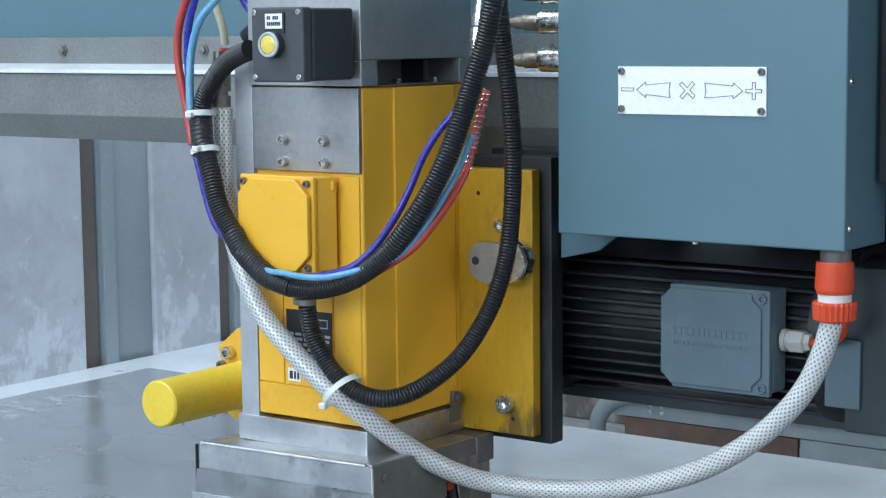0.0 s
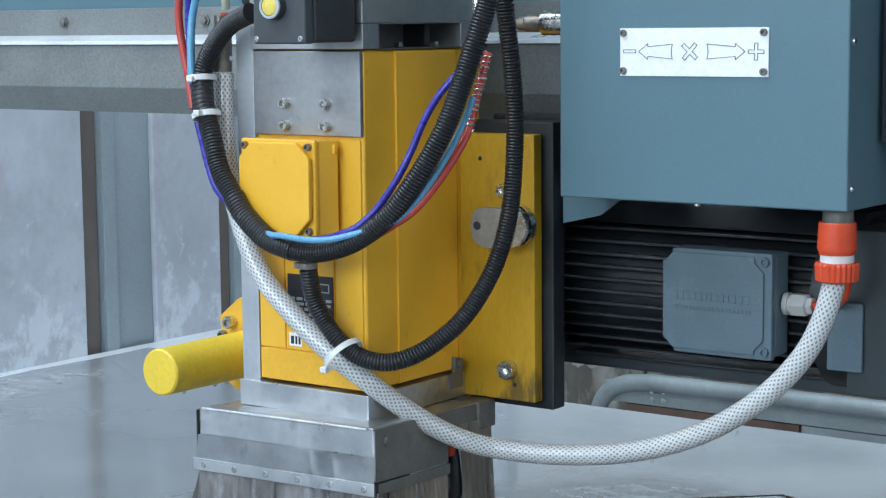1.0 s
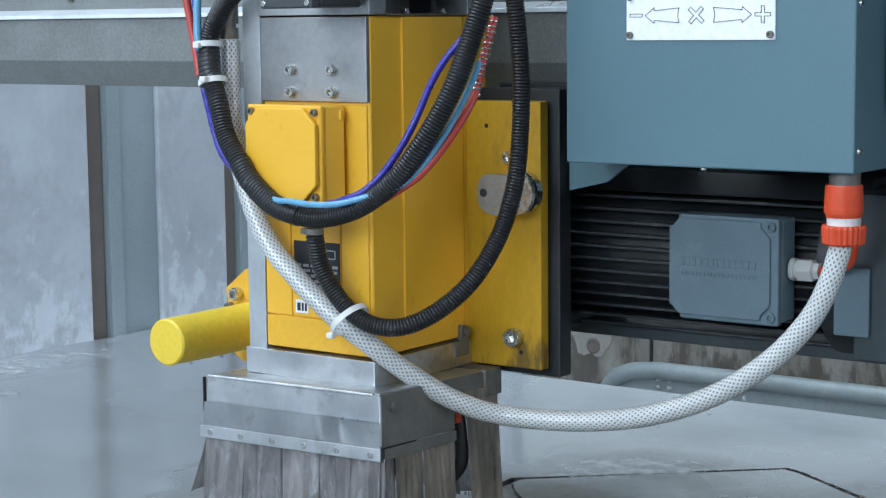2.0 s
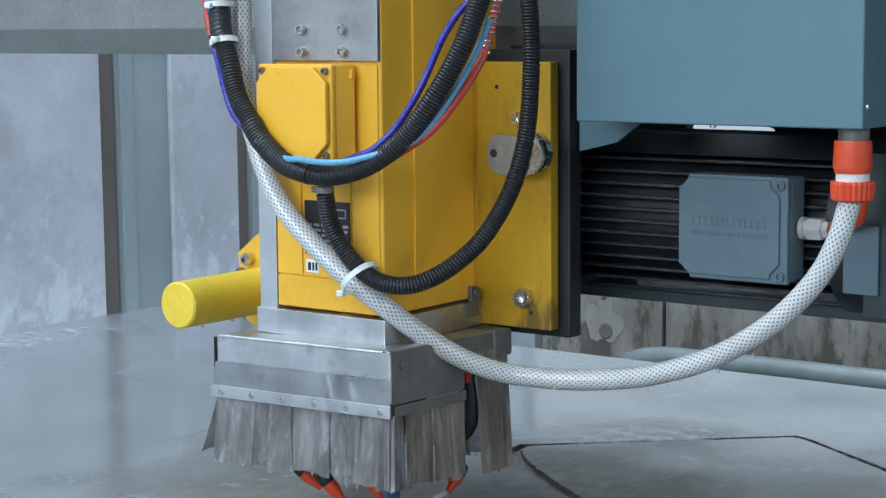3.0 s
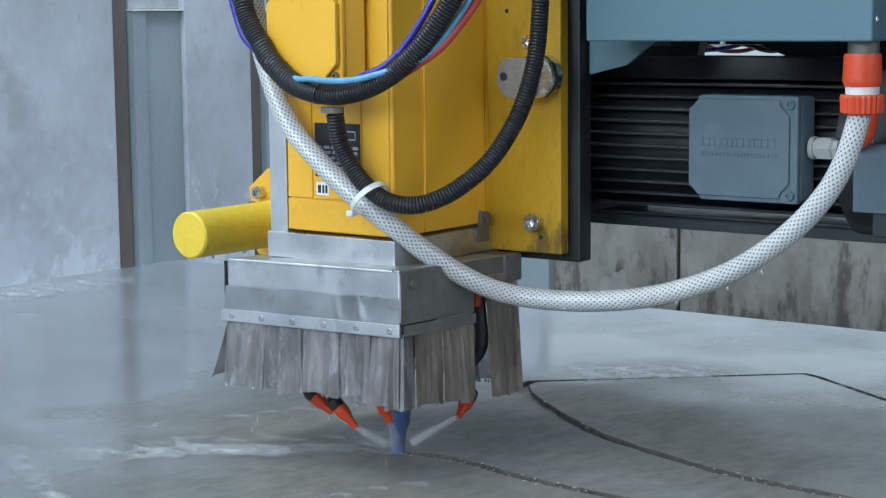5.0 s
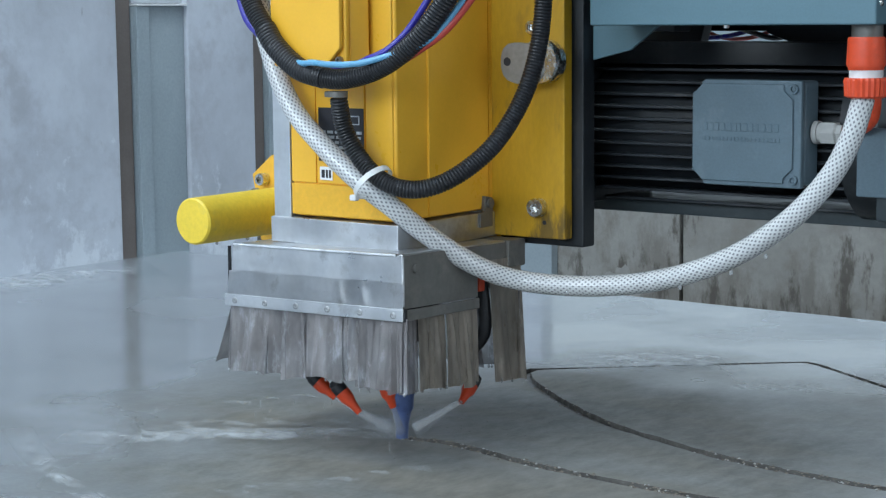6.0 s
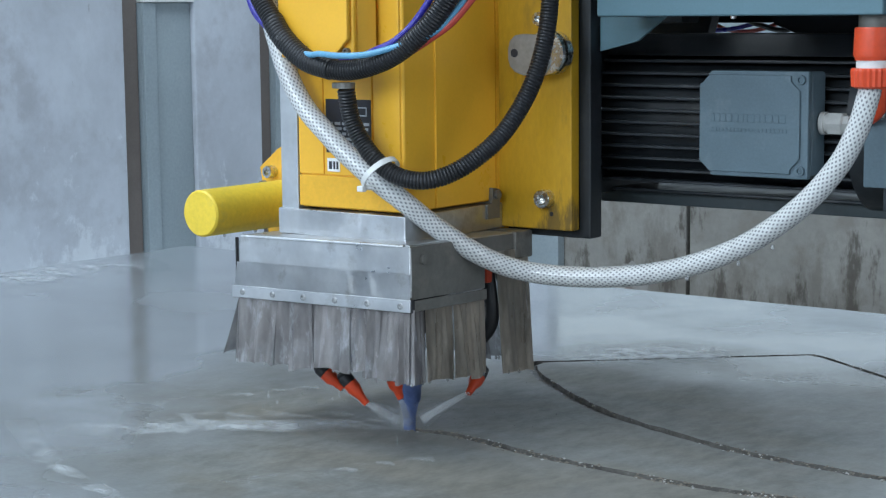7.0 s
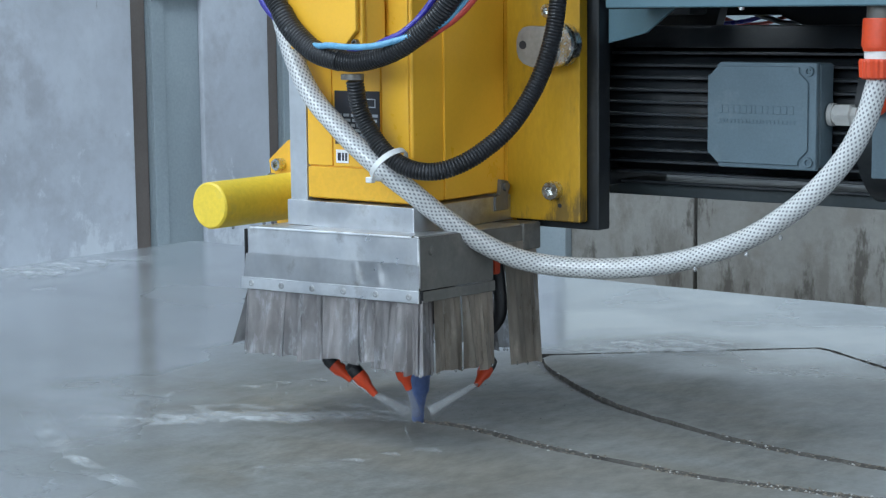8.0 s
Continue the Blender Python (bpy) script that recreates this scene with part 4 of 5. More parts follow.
                row.append(bm.verts.new((p.x + d.x, p.y + d.y, z)))
            grid.append(row)
        for j in range(nv):
            for i in range(nu):
                bm.faces.new((grid[j][i], grid[j][i + 1], grid[j + 1][i + 1], grid[j + 1][i]))
        bmesh.ops.solidify(bm, geom=bm.faces[:], thickness=0.0014)
        part("flap", bm, mat_, h)
        # beads of water along the hem
        for _ in range(rng.choice((0, 1, 1, 2))):
            c = a.lerp(b, rng.random()) + o * lean
            r = rng.uniform(0.0011, 0.0022)
            part("drop", lathe((c.x, c.y, bottom + 0.003), (0, 0, -1), [(0, 0), (0.001, r * 0.7), (0.0035, r), (0.005, r * 0.7), (0.006, 0)], 8), DROP, h)
    edge, k = x0 - 0.004, 0
    while edge < x1 - 0.006:
        wide = rng.uniform(0.021, 0.036)
        end = min(edge + wide, x1 + 0.005)
        flap((edge, y0 - 0.003 - 0.0028 * (k % 2)), (end + 0.005, y0 - 0.003 - 0.0028 * (k % 2)), 1.020, 0.933 + rng.uniform(-0.005, 0.005), (0, -1), rng.uniform(0.005, 0.013))
        edge, k = end, k + 1
    flap((x1 - 0.018, y0 - 0.007), (x1 + 0.004, y0 - 0.007), 1.020, 0.928, (0, -1), 0.006)
    for k, wide in enumerate((0.030, 0.036, 0.028, 0.040, 0.034)):
        a = y0 + (0, 0.028, 0.062, 0.090, 0.130)[k]
        flap((x1 - 0.001 + 0.0025 * (k % 2), a), (x1 - 0.001 + 0.0025 * (k % 2), a + wide), 1.020, 0.930 - 0.002 * k + rng.uniform(-0.005, 0.003), (1, 0), 0.004, PVC_BROWN if k > 0 else PVC)
    flap((x1, 0.184), (x1 + 0.002, 0.232), 1.075, 0.918, (1, 0), 0.008, PVC_BROWN, 0.003)
    flap((x1 - 0.002, 0.228), (x1 + 0.003, 0.256), 1.075, 0.914, (1, 0), 0.006, PVC_BROWN, 0.003)
    for k in range(4):
        a = y0 + 0.07 * k
        flap((x0 - 0.002, a), (x0 - 0.002, a + 0.075), 1.030, 0.94, (-1, 0), 0.028)
    for k in range(4):
        a = x0 + 0.068 * k
        flap((a, y1), (a + 0.07, y1), 1.035, 0.925, (0, 1), 0.004)
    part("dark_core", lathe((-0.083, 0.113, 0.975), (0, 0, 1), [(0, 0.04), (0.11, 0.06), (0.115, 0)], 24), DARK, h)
    part("red_valve", box(-0.012, -0.002, 0.168, 0.182, 1.035, 1.075, 0.002), ORANGE, h, "red plastic valve in the gap")
    part("dark_hose", tube([(-0.012, 0.182, 1.06), (-0.008, 0.186, 1.02), (-0.010, 0.190, 0.98), (-0.03, 0.18, 0.95)], 0.009, 0.006, 10), BLACK, h)
    MOVING.append(h)


def milling_tool():
    m = thing("milling_tool", (-0.083, 0.113, 0.85), "blue spinning milling tool biting into the wet slab", "milling tool")
    part("shank", lathe((-0.083, 0.113, 0.885), (0, 0, 1), [(0, 0.0125), (0.004, 0.015), (0.02, 0.016), (0.024, 0.0175), (0.09, 0.0175), (0.092, 0)], 24), TOOLBLUE, m)
    part("bit", lathe((-0.083, 0.113, 0.842), (0, 0, 1), [(0, 0), (0, 0.0075), (0.025, 0.0085), (0.04, 0.0115), (0.0435, 0.0125), (0.0436, 0)], 20), TOOLBLUE, m)
    MOVING.append(m)


def nozzles():
    aim = Vector((-0.083, 0.113, 0.862))
    for top, tip in (
            ((-0.1688, 0.0480, 0.9255), (-0.1475, 0.0560, 0.9060)),
            ((-0.1273, 0.0460, 0.9181), (-0.1072, 0.0560, 0.8917)),
            ((-0.0573, 0.0500, 0.9311), (-0.0517, 0.0560, 0.9057)),
            ((-0.0286, 0.1900, 0.9133), (-0.0257, 0.1650, 0.8962)),
    ):
        a, b = Vector(top), Vector(tip)
        w = (b - a).normalized()
        n = thing("coolant_nozzle", a, "orange-tipped black coolant nozzle under the spray hood", "nozzle", "nozzles round the tool")
        ln = (b - a).length
        b = a + w * ln
        part("joint", lathe(a - w * 0.016, w, [(0, 0.006), (0.003, 0.0085), (0.006, 0.008), (0.008, 0.0095), (0.016, 0.0095), (0.020, 0.008), (0.020, 0)], 16), BLACK, n)
        part("tip", lathe(a + w * 0.002, w, [(0, 0), (0, 0.0095), (0.010, 0.0092), (ln * 0.6, 0.0058), (ln, 0.0042), (ln, 0.002)], 16), ORANGE, n, "orange plastic tip")
        MOVING.append(n)
        j = thing("water_jet", b, "thin white water jet from the nozzle to the tool", "water jet", "jets at the tool")
        e = aim + Vector((b.x - aim.x, b.y - aim.y, 0)) * 0.2
        bm = bmesh.new()
        d = (e - b)
        rng = random.Random(int(b.x * 1000))
        lathe(b, d, [(s * d.length / 8, 0.0028 + 0.0004 * s + rng.uniform(-0.0004, 0.0006)) for s in range(9)], 10, bm)
        part("stream", bm, JET, j)
        part("mist", lathe(b, d, [(0, 0.003), (d.length * 0.4, 0.006), (d.length * 0.8, 0.011), (d.length * 1.02, 0.014)], 14), SPRAY, j)
        MOVING.append(j)


def mounting_plate():
    p = thing("mounting_plate", (0.05, 0.26, 1.10), "worn yellow steel mounting plate with bolts and a lifting lug", "mounting plate", seat=(0.002, -0.003, -0.0012, 1))
    part("plate", box(-0.03, 0.0855, 0.244, 0.264, 1.100, 1.4445, 0.0025, 2), YELLOW_SHADED, p)
    part("backing", box(-0.03, 0.1010, 0.266, 0.296, 1.089, 1.46, 0.003), DARK, p, "black backing plate")
    part("bolt", screw((0.047, 0.244, 1.1405), (0, -1, 0), 0.0125, 0.014), CHROME, p)
    part("bolt", screw((0.040, 0.244, 1.372), (0, -1, 0), 0.009, 0.010), CHROME, p)
    for x, z in ((0.004, 1.412), (0.055, 1.121)):
        part("hole", lathe((x, 0.2435, z), (0, 1, 0), [(0, 0.003), (0.0001, 0.003), (0.0001, 0)], 12), INK, p)
    lug = [(0.012, 1.335), (0.015, 1.345), (0.022, 1.3515), (0.034, 1.3535), (0.058, 1.3520), (0.064, 1.345), (0.064, 1.312), (0.056, 1.302), (0.036, 1.3005), (0.022, 1.305), (0.015, 1.312), (0.012, 1.322)]
    part("lug", prism(lug, "y", 0.206, 0.218, 0.0015), LUG, p, "grey metal lug with a hole")
    part("lug_hole", lathe((0.0225, 0.2055, 1.329), (0, 1, 0), [(0, 0.0055), (0.0002, 0.0055), (0.0002, 0)], 16), INK, p)
    part("boss", lathe((0.061, 0.212, 1.329), (0, 1, 0), [(0.006, 0), (0.006, 0.020), (0.006, 0.0275), (0.010, 0.0290), (0.013, 0.0275), (0.013, 0.021), (0.019, 0.021), (0.019, 0.028), (0.031, 0.028)], 40), CHROME, p, "turned steel boss")
    MOVING.append(p)


def pusher():
    u = thing("bumper_cylinder", (-0.44, 0.2, 1.06), "yellow painted round bumper cylinder with bolted flange", "bumper", seat=(-0.0077, -0.003, -0.0118, 1))
    part("cylinder", lathe((-0.45, 0.118, 1.112), (0, 1, 0), [(0, 0), (0, 0.031), (0.003, 0.0335), (0.20, 0.0345), (0.20, 0)], 40), YELLOW_PALE, u, "", 30)
    part("flange", prism([(-0.490, 1.065), (-0.475, 1.055), (-0.40, 1.05), (-0.25, 1.07), (-0.25, 1.22), (-0.40, 1.22), (-0.466, 1.193), (-0.504, 1.163), (-0.500, 1.142)], "y", 0.318, 0.330, 0.002), YELLOW_WORN, u)
    part("arm", box(-0.30, -0.24, 0.28, 0.317, 1.09, 1.20, 0.003), YELLOW_WORN, u)
    part("bolt", screw((-0.477, 0.318, 1.157), (0, -1, 0), 0.0095, 0.016), CHROME, u)
    for y, r in ((0.165, 0.0022), (0.235, 0.0030), (0.262, 0.0024)):
        part("drop", lathe((-0.445, y, 1.0795), (0, 0, -1), [(0, 0), (0.001, r * 0.8), (0.003, r), (0.0048, r * 0.6), (0.0055, 0)], 8), DROP, u, "hanging water drop")
    part("bolt", screw((-0.494, 0.320, 1.136), (0, -1, 0), 0.007, 0.012), STEEL_DULL, u)
    MOVING.append(u)


def control_box():
    c = thing("control_box", (0.35, 0.23, 1.365), "blue-grey steel control box with a white axis plate", "control box", seat=(-0.0039, 0.01, 0.0036, 1))
    x0, x1, y0, y1, z0, z1 = 0.166, 0.531, 0.165, 0.289, 1.3695, 1.90
    part("cabinet", box(x0, x1, y0, y1, z0, z1, 0.0025, 3), TEAL, c)
    plate = part("axis_plate", box(0.2495, 0.4375, y0 - 0.002, y0, 1.5165, 1.572, 0.0006), PLATE, c, "white plate with minus, arrows, X and plus")
    y = y0 - 0.002
    zc = 1.545
    mark = bmesh.new()
    def arrow(xa, xb):
        s = 1 if xb > xa else -1
        ln = abs(xb - xa)
        q = [(xa, zc + 0.0085), (xa + s * 0.0015, zc), (xa, zc - 0.0085), (xb - s * 0.012, zc - 0.0055), (xb - s * 0.0115, zc - 0.0090), (xb, zc), (xb - s * 0.0115, zc + 0.0090), (xb - s * 0.012, zc + 0.0055)]
        outline(q, y, 0.0006, mark)
    arrow(0.3180, 0.2745)
    arrow(0.3620, 0.4090)
    outline([(0.2545, zc - 0.0015), (0.2705, zc - 0.0015), (0.2705, zc + 0.0020), (0.2545, zc + 0.0020)], y, 0.0006, mark)
    def cross(cx, r, w, turn):
        pts = []
        for k in range(4):
            a = radians(90 * k + turn)
            d, s = Vector((math.cos(a), math.sin(a))), Vector((-math.sin(a), math.cos(a)))
            pts += [d * w - s * w, d * r - s * w, d * r + s * w]
        outline([(cx + p.x, zc + p.y) for p in pts], y, 0.0006, mark)
    cross(0.3400, 0.0115, 0.0022, 48)
    cross(0.4225, 0.0095, 0.0019, 0)
    part("engraving", mark, INK, plate, "engraved black outline signs")
    for x in (0.2545, 0.4320):
        for z in (1.5225, 1.5665):
            part("screw", screw((x, y, z), (0, -1, 0), 0.0042, 0.004), STEEL_DULL, c)
    for z in (1.394, 1.556, 1.72):
        part("screw", lathe((x1, 0.179, z), (1, 0, 0), [(0, 0.0045), (0.0015, 0.004), (0.003, 0)], 12), CHROME, c)
    for z in (1.40, 1.56, 1.72):
        part("screw", lathe((x0, 0.182, z), (-1, 0, 0), [(0, 0.004), (0.002, 0.0035), (0.003, 0)], 12), CHROME, c)
    part("screw", lathe((0.345, 0.175, z0), (0, 0, -1), [(0, 0.004), (0.003, 0.0035), (0.004, 0)], 12), CHROME, c)
    part("gusset", prism([(0.110, 1.3685), (0.205, 1.3685), (0.165, 1.338), (0.110, 1.325)], "y", 0.270, 0.276, 0.001), TEAL, c)
    part("bracket", box(0.22, 0.50, 0.2895, 0.401, 1.52, 1.60, 0.003), DARK, c)
    part("rear_cabinet", box(0.535, 0.70, 0.25, 0.40, 1.44, 1.90, 0.003), DARK, c)
    part("outlet", lathe((0.507, 0.2, 1.352), (0, 0, 1), [(0, 0.0175), (0.0175, 0.0175)], 24), STEEL_DULL, c)
    for z in (1.625, 1.579, 1.661):
        f = part("pipe_fitting", lathe((x0 - 0.0005, 0.188, z), (-1, 0, 0), [(0, 0.0135), (0.030, 0.0135), (0.031, 0.0115), (0.036, 0.0115), (0.037, 0.0085), (0.042, 0.0105), (0.058, 0.0105), (0.060, 0.0085), (0.070, 0.0085), (0.072, 0.0060), (0.098, 0.0060), (0.098, 0)], 20), BRASS, c, "oxidised steel pipe coupling")
        part("nut", lathe((x0 - 0.0008, 0.188, z), (-1, 0, 0), [(0.001, 0.0148), (0.012, 0.0148), (0.014, 0.0142), (0.018, 0.0148), (0.034, 0.0148), (0.035, 0.0138)], 24), CHROME, f)
    MOVING.append(c)


def motor():
    m = thing("electric_motor", (0.25, 0.43, 1.12), "dark finned electric motor with a blue-grey terminal box", "electric motor", seat=(-0.01, 0.011, 0.0029, 1))
    cy, cz = 0.435, 1.232
    part("stator", lathe((0.062, cy, cz), (1, 0, 0), [(0, 0), (0, 0.086), (0.363, 0.086), (0.363, 0)], 40), DARK, m)
    for k in range(13):
        z = cz - 0.0945 + k * 0.0158
        dz = z - cz
        half = math.sqrt(max(0.102 ** 2 - dz * dz, 0.0009))
        part("fin", box(0.062, 0.425, cy - half, cy + half, z - 0.0020, z + 0.0020, 0.0010, 1), FIN, m)
    part("top_rail", prism([(cy - 0.055, 1.318), (cy + 0.055, 1.318), (cy + 0.04, 1.3465), (cy - 0.035, 1.3465)], "x", 0.062, 0.47, 0.002), DARK, m)
    part("end_bell", lathe((0.426, cy, cz), (1, 0, 0), [(0, 0), (0, 0.107), (0.05, 0.107), (0.075, 0.096), (0.085, 0.07), (0.085, 0)], 40), DARK, m)
    part("flange", box(0.048, 0.061, cy - 0.10, cy + 0.10, cz - 0.10, cz + 0.10, 0.004), DARK, m)
    part("base_plate", box(0.03, 0.66, 0.412, 0.56, 1.1175, 1.1345, 0.002), SLATE, m, "slate-grey base plate under the motor")
    part("end_plate", box(0.456, 0.500, 0.312, 0.3175, 1.165, 1.248, 0.002), MOTOR, m, "blue-grey cover strip")
    part("end_block", box(0.478, 0.66, 0.318, 0.52, 1.1355, 1.335, 0.004), SLATE, m)
    tb = part("terminal_box", box(0.258, 0.398, 0.294, 0.334, 1.176, 1.302, 0.004, 3), MOTOR, m, "blue-grey cast terminal box")
    x0, x1, z0, z1, n = 0.2515, 0.3985, 1.173, 1.3035, 0.016
    def notched(d):
        a, b, p, q = x0 + d, x1 - d, z0 + d, z1 - d
        return [(a + n, p), (b, p), (b, q), (a + n, q), (a + n * 0.8, q - n * 0.8), (a, q - n), (a, p + n), (a + n * 0.8, p + n * 0.8)]
    part("lid", prism(notched(0), "y", 0.282, 0.2935, 0.003), MOTOR, tb)
    part("lid_panel", prism([(x0 + 0.016, z0 + 0.006), (x1 - 0.022, z0 + 0.006), (x1 - 0.022, z0 + 0.012), (x1 - 0.010, z0 + 0.024), (x1 - 0.010, z1 - 0.024), (x1 - 0.022, z1 - 0.012), (x1 - 0.022, z1 - 0.005), (x0 + 0.016, z1 - 0.005), (x0 + 0.004, z1 - 0.018), (x0 + 0.004, z0 + 0.018)], "y", 0.2785, 0.2815, 0.0015), MOTOR, tb)
    for z in (z0 + 0.0105, z1 - 0.0105):
        part("screw", screw((x1 - 0.0095, 0.282, z), (0, -1, 0), 0.006, 0.004), MOTOR, tb)
    raised = bmesh.new()
    rng = random.Random(3)
    for z, hgt, wid in ((1.2405, 0.010, 0.0085), (1.2285, 0.0045, 0.005)):
        x = 0.270
        while x < 0.372:
            w = wid * rng.uniform(0.7, 1.2)
            box(x, x + w * 0.75, 0.2776, 0.2786, z, z + hgt, 0.0004, 1, raised)
            x += w
    part("raised_marking", raised, MOTOR, tb)
    g = part("gland", lathe((0.4005, 0.318, 1.240), (1, 0, 0), [(0, 0.014), (0.006, 0.014), (0.006, 0.012), (0.010, 0.012)], 20), GLAND, tb, "pale grey hexagonal cable gland")
    part("nut", lathe((0.4105, 0.318, 1.240), (1, 0, 0), [(0, 0.0145), (0.018, 0.0145), (0.020, 0.011), (0.026, 0.0105), (0.026, 0)], 6), GLAND, g, "", 20)
    part("cable", tube([(0.436, 0.318, 1.240), (0.455, 0.312, 1.243), (0.474, 0.298, 1.249), (0.490, 0.282, 1.262), (0.497, 0.270, 1.29), (0.494, 0.264, 1.32), (0.490, 0.260, 1.350), (0.470, 0.262, 1.369)], 0.0055, 0.006, 10), ORANGE, m, "orange motor cable")
    MOVING.append(m)


def loose_wiring():
    """What shows in the gap over the motor."""
    w = thing("cable_bundle", (0.15, 0.5, 1.335), "loose coloured wires behind the motor", "cables", seat=(-0.16, 0.28, -0.0050, 1))
    part("wire", tube([(0.05, 0.54, 1.352), (0.10, 0.53, 1.356), (0.14, 0.52, 1.353), (0.19, 0.52, 1.357), (0.24, 0.52, 1.37)], 0.0035, 0.006, 8), BLUE, w)
    part("wire", tube([(0.12, 0.54, 1.372), (0.17, 0.53, 1.354), (0.22, 0.52, 1.353), (0.27, 0.51, 1.366)], 0.0032, 0.006, 8), RED, w)
    part("wire", tube([(0.18, 0.52, 1.378), (0.23, 0.51, 1.362), (0.28, 0.50, 1.354), (0.33, 0.49, 1.376)], 0.004, 0.006, 8), BLACK, w)
    part("wire", tube([(0.24, 0.52, 1.38), (0.29, 0.51, 1.358), (0.34, 0.50, 1.354), (0.38, 0.49, 1.376)], 0.003, 0.006, 8), BRASS, w)
    part("ferrule", box(0.196, 0.222, 0.495, 0.505, 1.366, 1.380, 0.002), LENS, w)
    MOVING.append(w)


# ---- hoses ----
HOSE = [(0.5035, 0.1976, 1.2939), (0.5016, 0.1962, 1.2832), (0.4907, 0.1947, 1.2476), (0.4681, 0.1936, 1.2059), (0.4253, 0.1931, 1.1596), (0.3672, 0.1928, 1.1181), (0.3088, 0.1917, 1.0903), (0.2421, 0.1880, 1.0702), (0.1679, 0.1795, 1.0594), (0.0999, 0.1639, 1.0588), (0.0567, 0.1386, 1.0680), (0.0251, 0.1033, 1.0908), (-0.0052, 0.0639, 1.1255), (-0.0278, 0.0324, 1.1571), (-0.0596, 0.0162, 1.1841), (-0.0976, 0.0114, 1.2129), (-0.1276, 0.0102, 1.2375), (-0.1575, 0.0097, 1.2643), (-0.1846, 0.0110, 1.3008), (-0.2085, 0.0151, 1.3468), (-0.2285, 0.0211, 1.3968), (-0.2388, 0.0268, 1.4455), (-0.2429, 0.0308, 1.4912), (-0.2445, 0.0337, 1.5228)]
LOOP = [(0.1561, 0.0580, 1.6745), (0.1512, 0.0570, 1.6493), (0.1425, 0.0543, 1.6051), (0.1346, 0.0486, 1.5733), (0.1260, 0.0389, 1.5351), (0.1205, 0.0262, 1.5004), (0.1127, 0.0123, 1.4644), (0.0977, -0.0004, 1.4274), (0.0791, -0.0104, 1.3951), (0.0564, -0.0175, 1.3653), (0.0243, -0.0223, 1.3401), (-0.0078, -0.0255, 1.3243), (-0.0469, -0.0271, 1.3149), (-0.0816, -0.0273, 1.3151), (-0.1242, -0.0262, 1.3255), (-0.1621, -0.0245, 1.3516), (-0.1814, -0.0228, 1.3745), (-0.2049, -0.0205, 1.4056), (-0.2207, -0.0162, 1.4470), (-0.2401, -0.0092, 1.4835), (-0.2494, -0.0013, 1.5158), (-0.2376, 0.0031, 1.5485), (-0.2041, -0.0005, 1.5792), (-0.1559, -0.0111, 1.5951)]
BRANCH = [(0.1084, 0.1280, 1.6768), (0.1059, 0.1359, 1.6374), (0.1068, 0.1446, 1.5843), (0.1090, 0.1528, 1.5239), (0.1095, 0.1574, 1.4629), (0.1086, 0.1556, 1.4019), (0.1079, 0.1465, 1.3515), (0.1026, 0.1308, 1.3030), (0.0935, 0.1102, 1.2639), (0.0804, 0.0861, 1.2307), (0.0610, 0.0609, 1.2054), (0.0399, 0.0384, 1.1891), (0.0144, 0.0220, 1.1822), (-0.0166, 0.0127, 1.1872), (-0.0450, 0.0086, 1.2048), (-0.0667, 0.0058, 1.2299), (-0.0778, 0.0009, 1.2571), (-0.0784, -0.0069, 1.2910)]


def water_hose():
    h = thing("water_hose", (0.508, 0.198, 1.0780), "clear braided water hose hanging from an orange coupling", "hose")
    part("hose", tube(HOSE, 0.0128, 0.005, 20, uv=True), BRAID, h)
    c = part("coupling", lathe((0.506, 0.198, 1.3605), (0, 0, -1), [(0, 0.0195), (0.002, 0.0205), (0.030, 0.0215), (0.034, 0.0195), (0.036, 0.0195)], 32), ORANGE, h, "orange-red plastic quick coupling")
    part("ring", lathe((0.5063, 0.198, 1.3271), (0, 0, -1), [(0, 0.0185), (0.0125, 0.0185)], 32), WHITE, c, "white plastic ring")
    nut = lathe((0.5064, 0.198, 1.3160), (0, 0, -1), [(0, 0.017), (0, 0.0235), (0.003, 0.0245), (0.020, 0.0235), (0.022, 0.020), (0.022, 0.012)], 48)
    for v in nut.verts:
        d = Vector((v.co.x - 0.5064, v.co.y - 0.198, 0))
        if d.length > 0.0205:
            k = round(math.atan2(d.y, d.x) / (2 * math.pi / 48))
            v.co -= d.normalized() * (0.0014 if k % 2 else 0)
    part("nut", nut, ORANGE, c, "ribbed orange nut", 15)
    part("tail", lathe((-0.248, 0.033, 1.5228), (0, 0, 1), [(0, 0.0135), (0.014, 0.0138), (0.014, 0.0105), (0.026, 0.0105), (0.026, 0.013), (0.038, 0.013), (0.038, 0.008), (0.07, 0.0075), (0.07, 0)], 16), BRASS, h, "oxidised hose tail")
    for x, y, z in ((0.3482, 0.188, 1.0899), (0.2836, 0.183, 1.0680), (0.3896, 0.193, 1.1112), (0.1543, 0.138, 1.0571)):
        bm = bmesh.new()
        lathe((x, y, z + 0.003), (0, 0, -1), [(0, 0), (0.001, 0.0016), (0.004, 0.0026), (0.0062, 0.0018), (0.007, 0)], 8, bm)
        part("drop", bm, DROP, h, "hanging water drop")
    tie((-0.0355, 0.004, 1.1900), (0.72, 0, -0.7), 0.0245, h, (-0.016, -0.016, -0.018))
    MOVING.append(h)


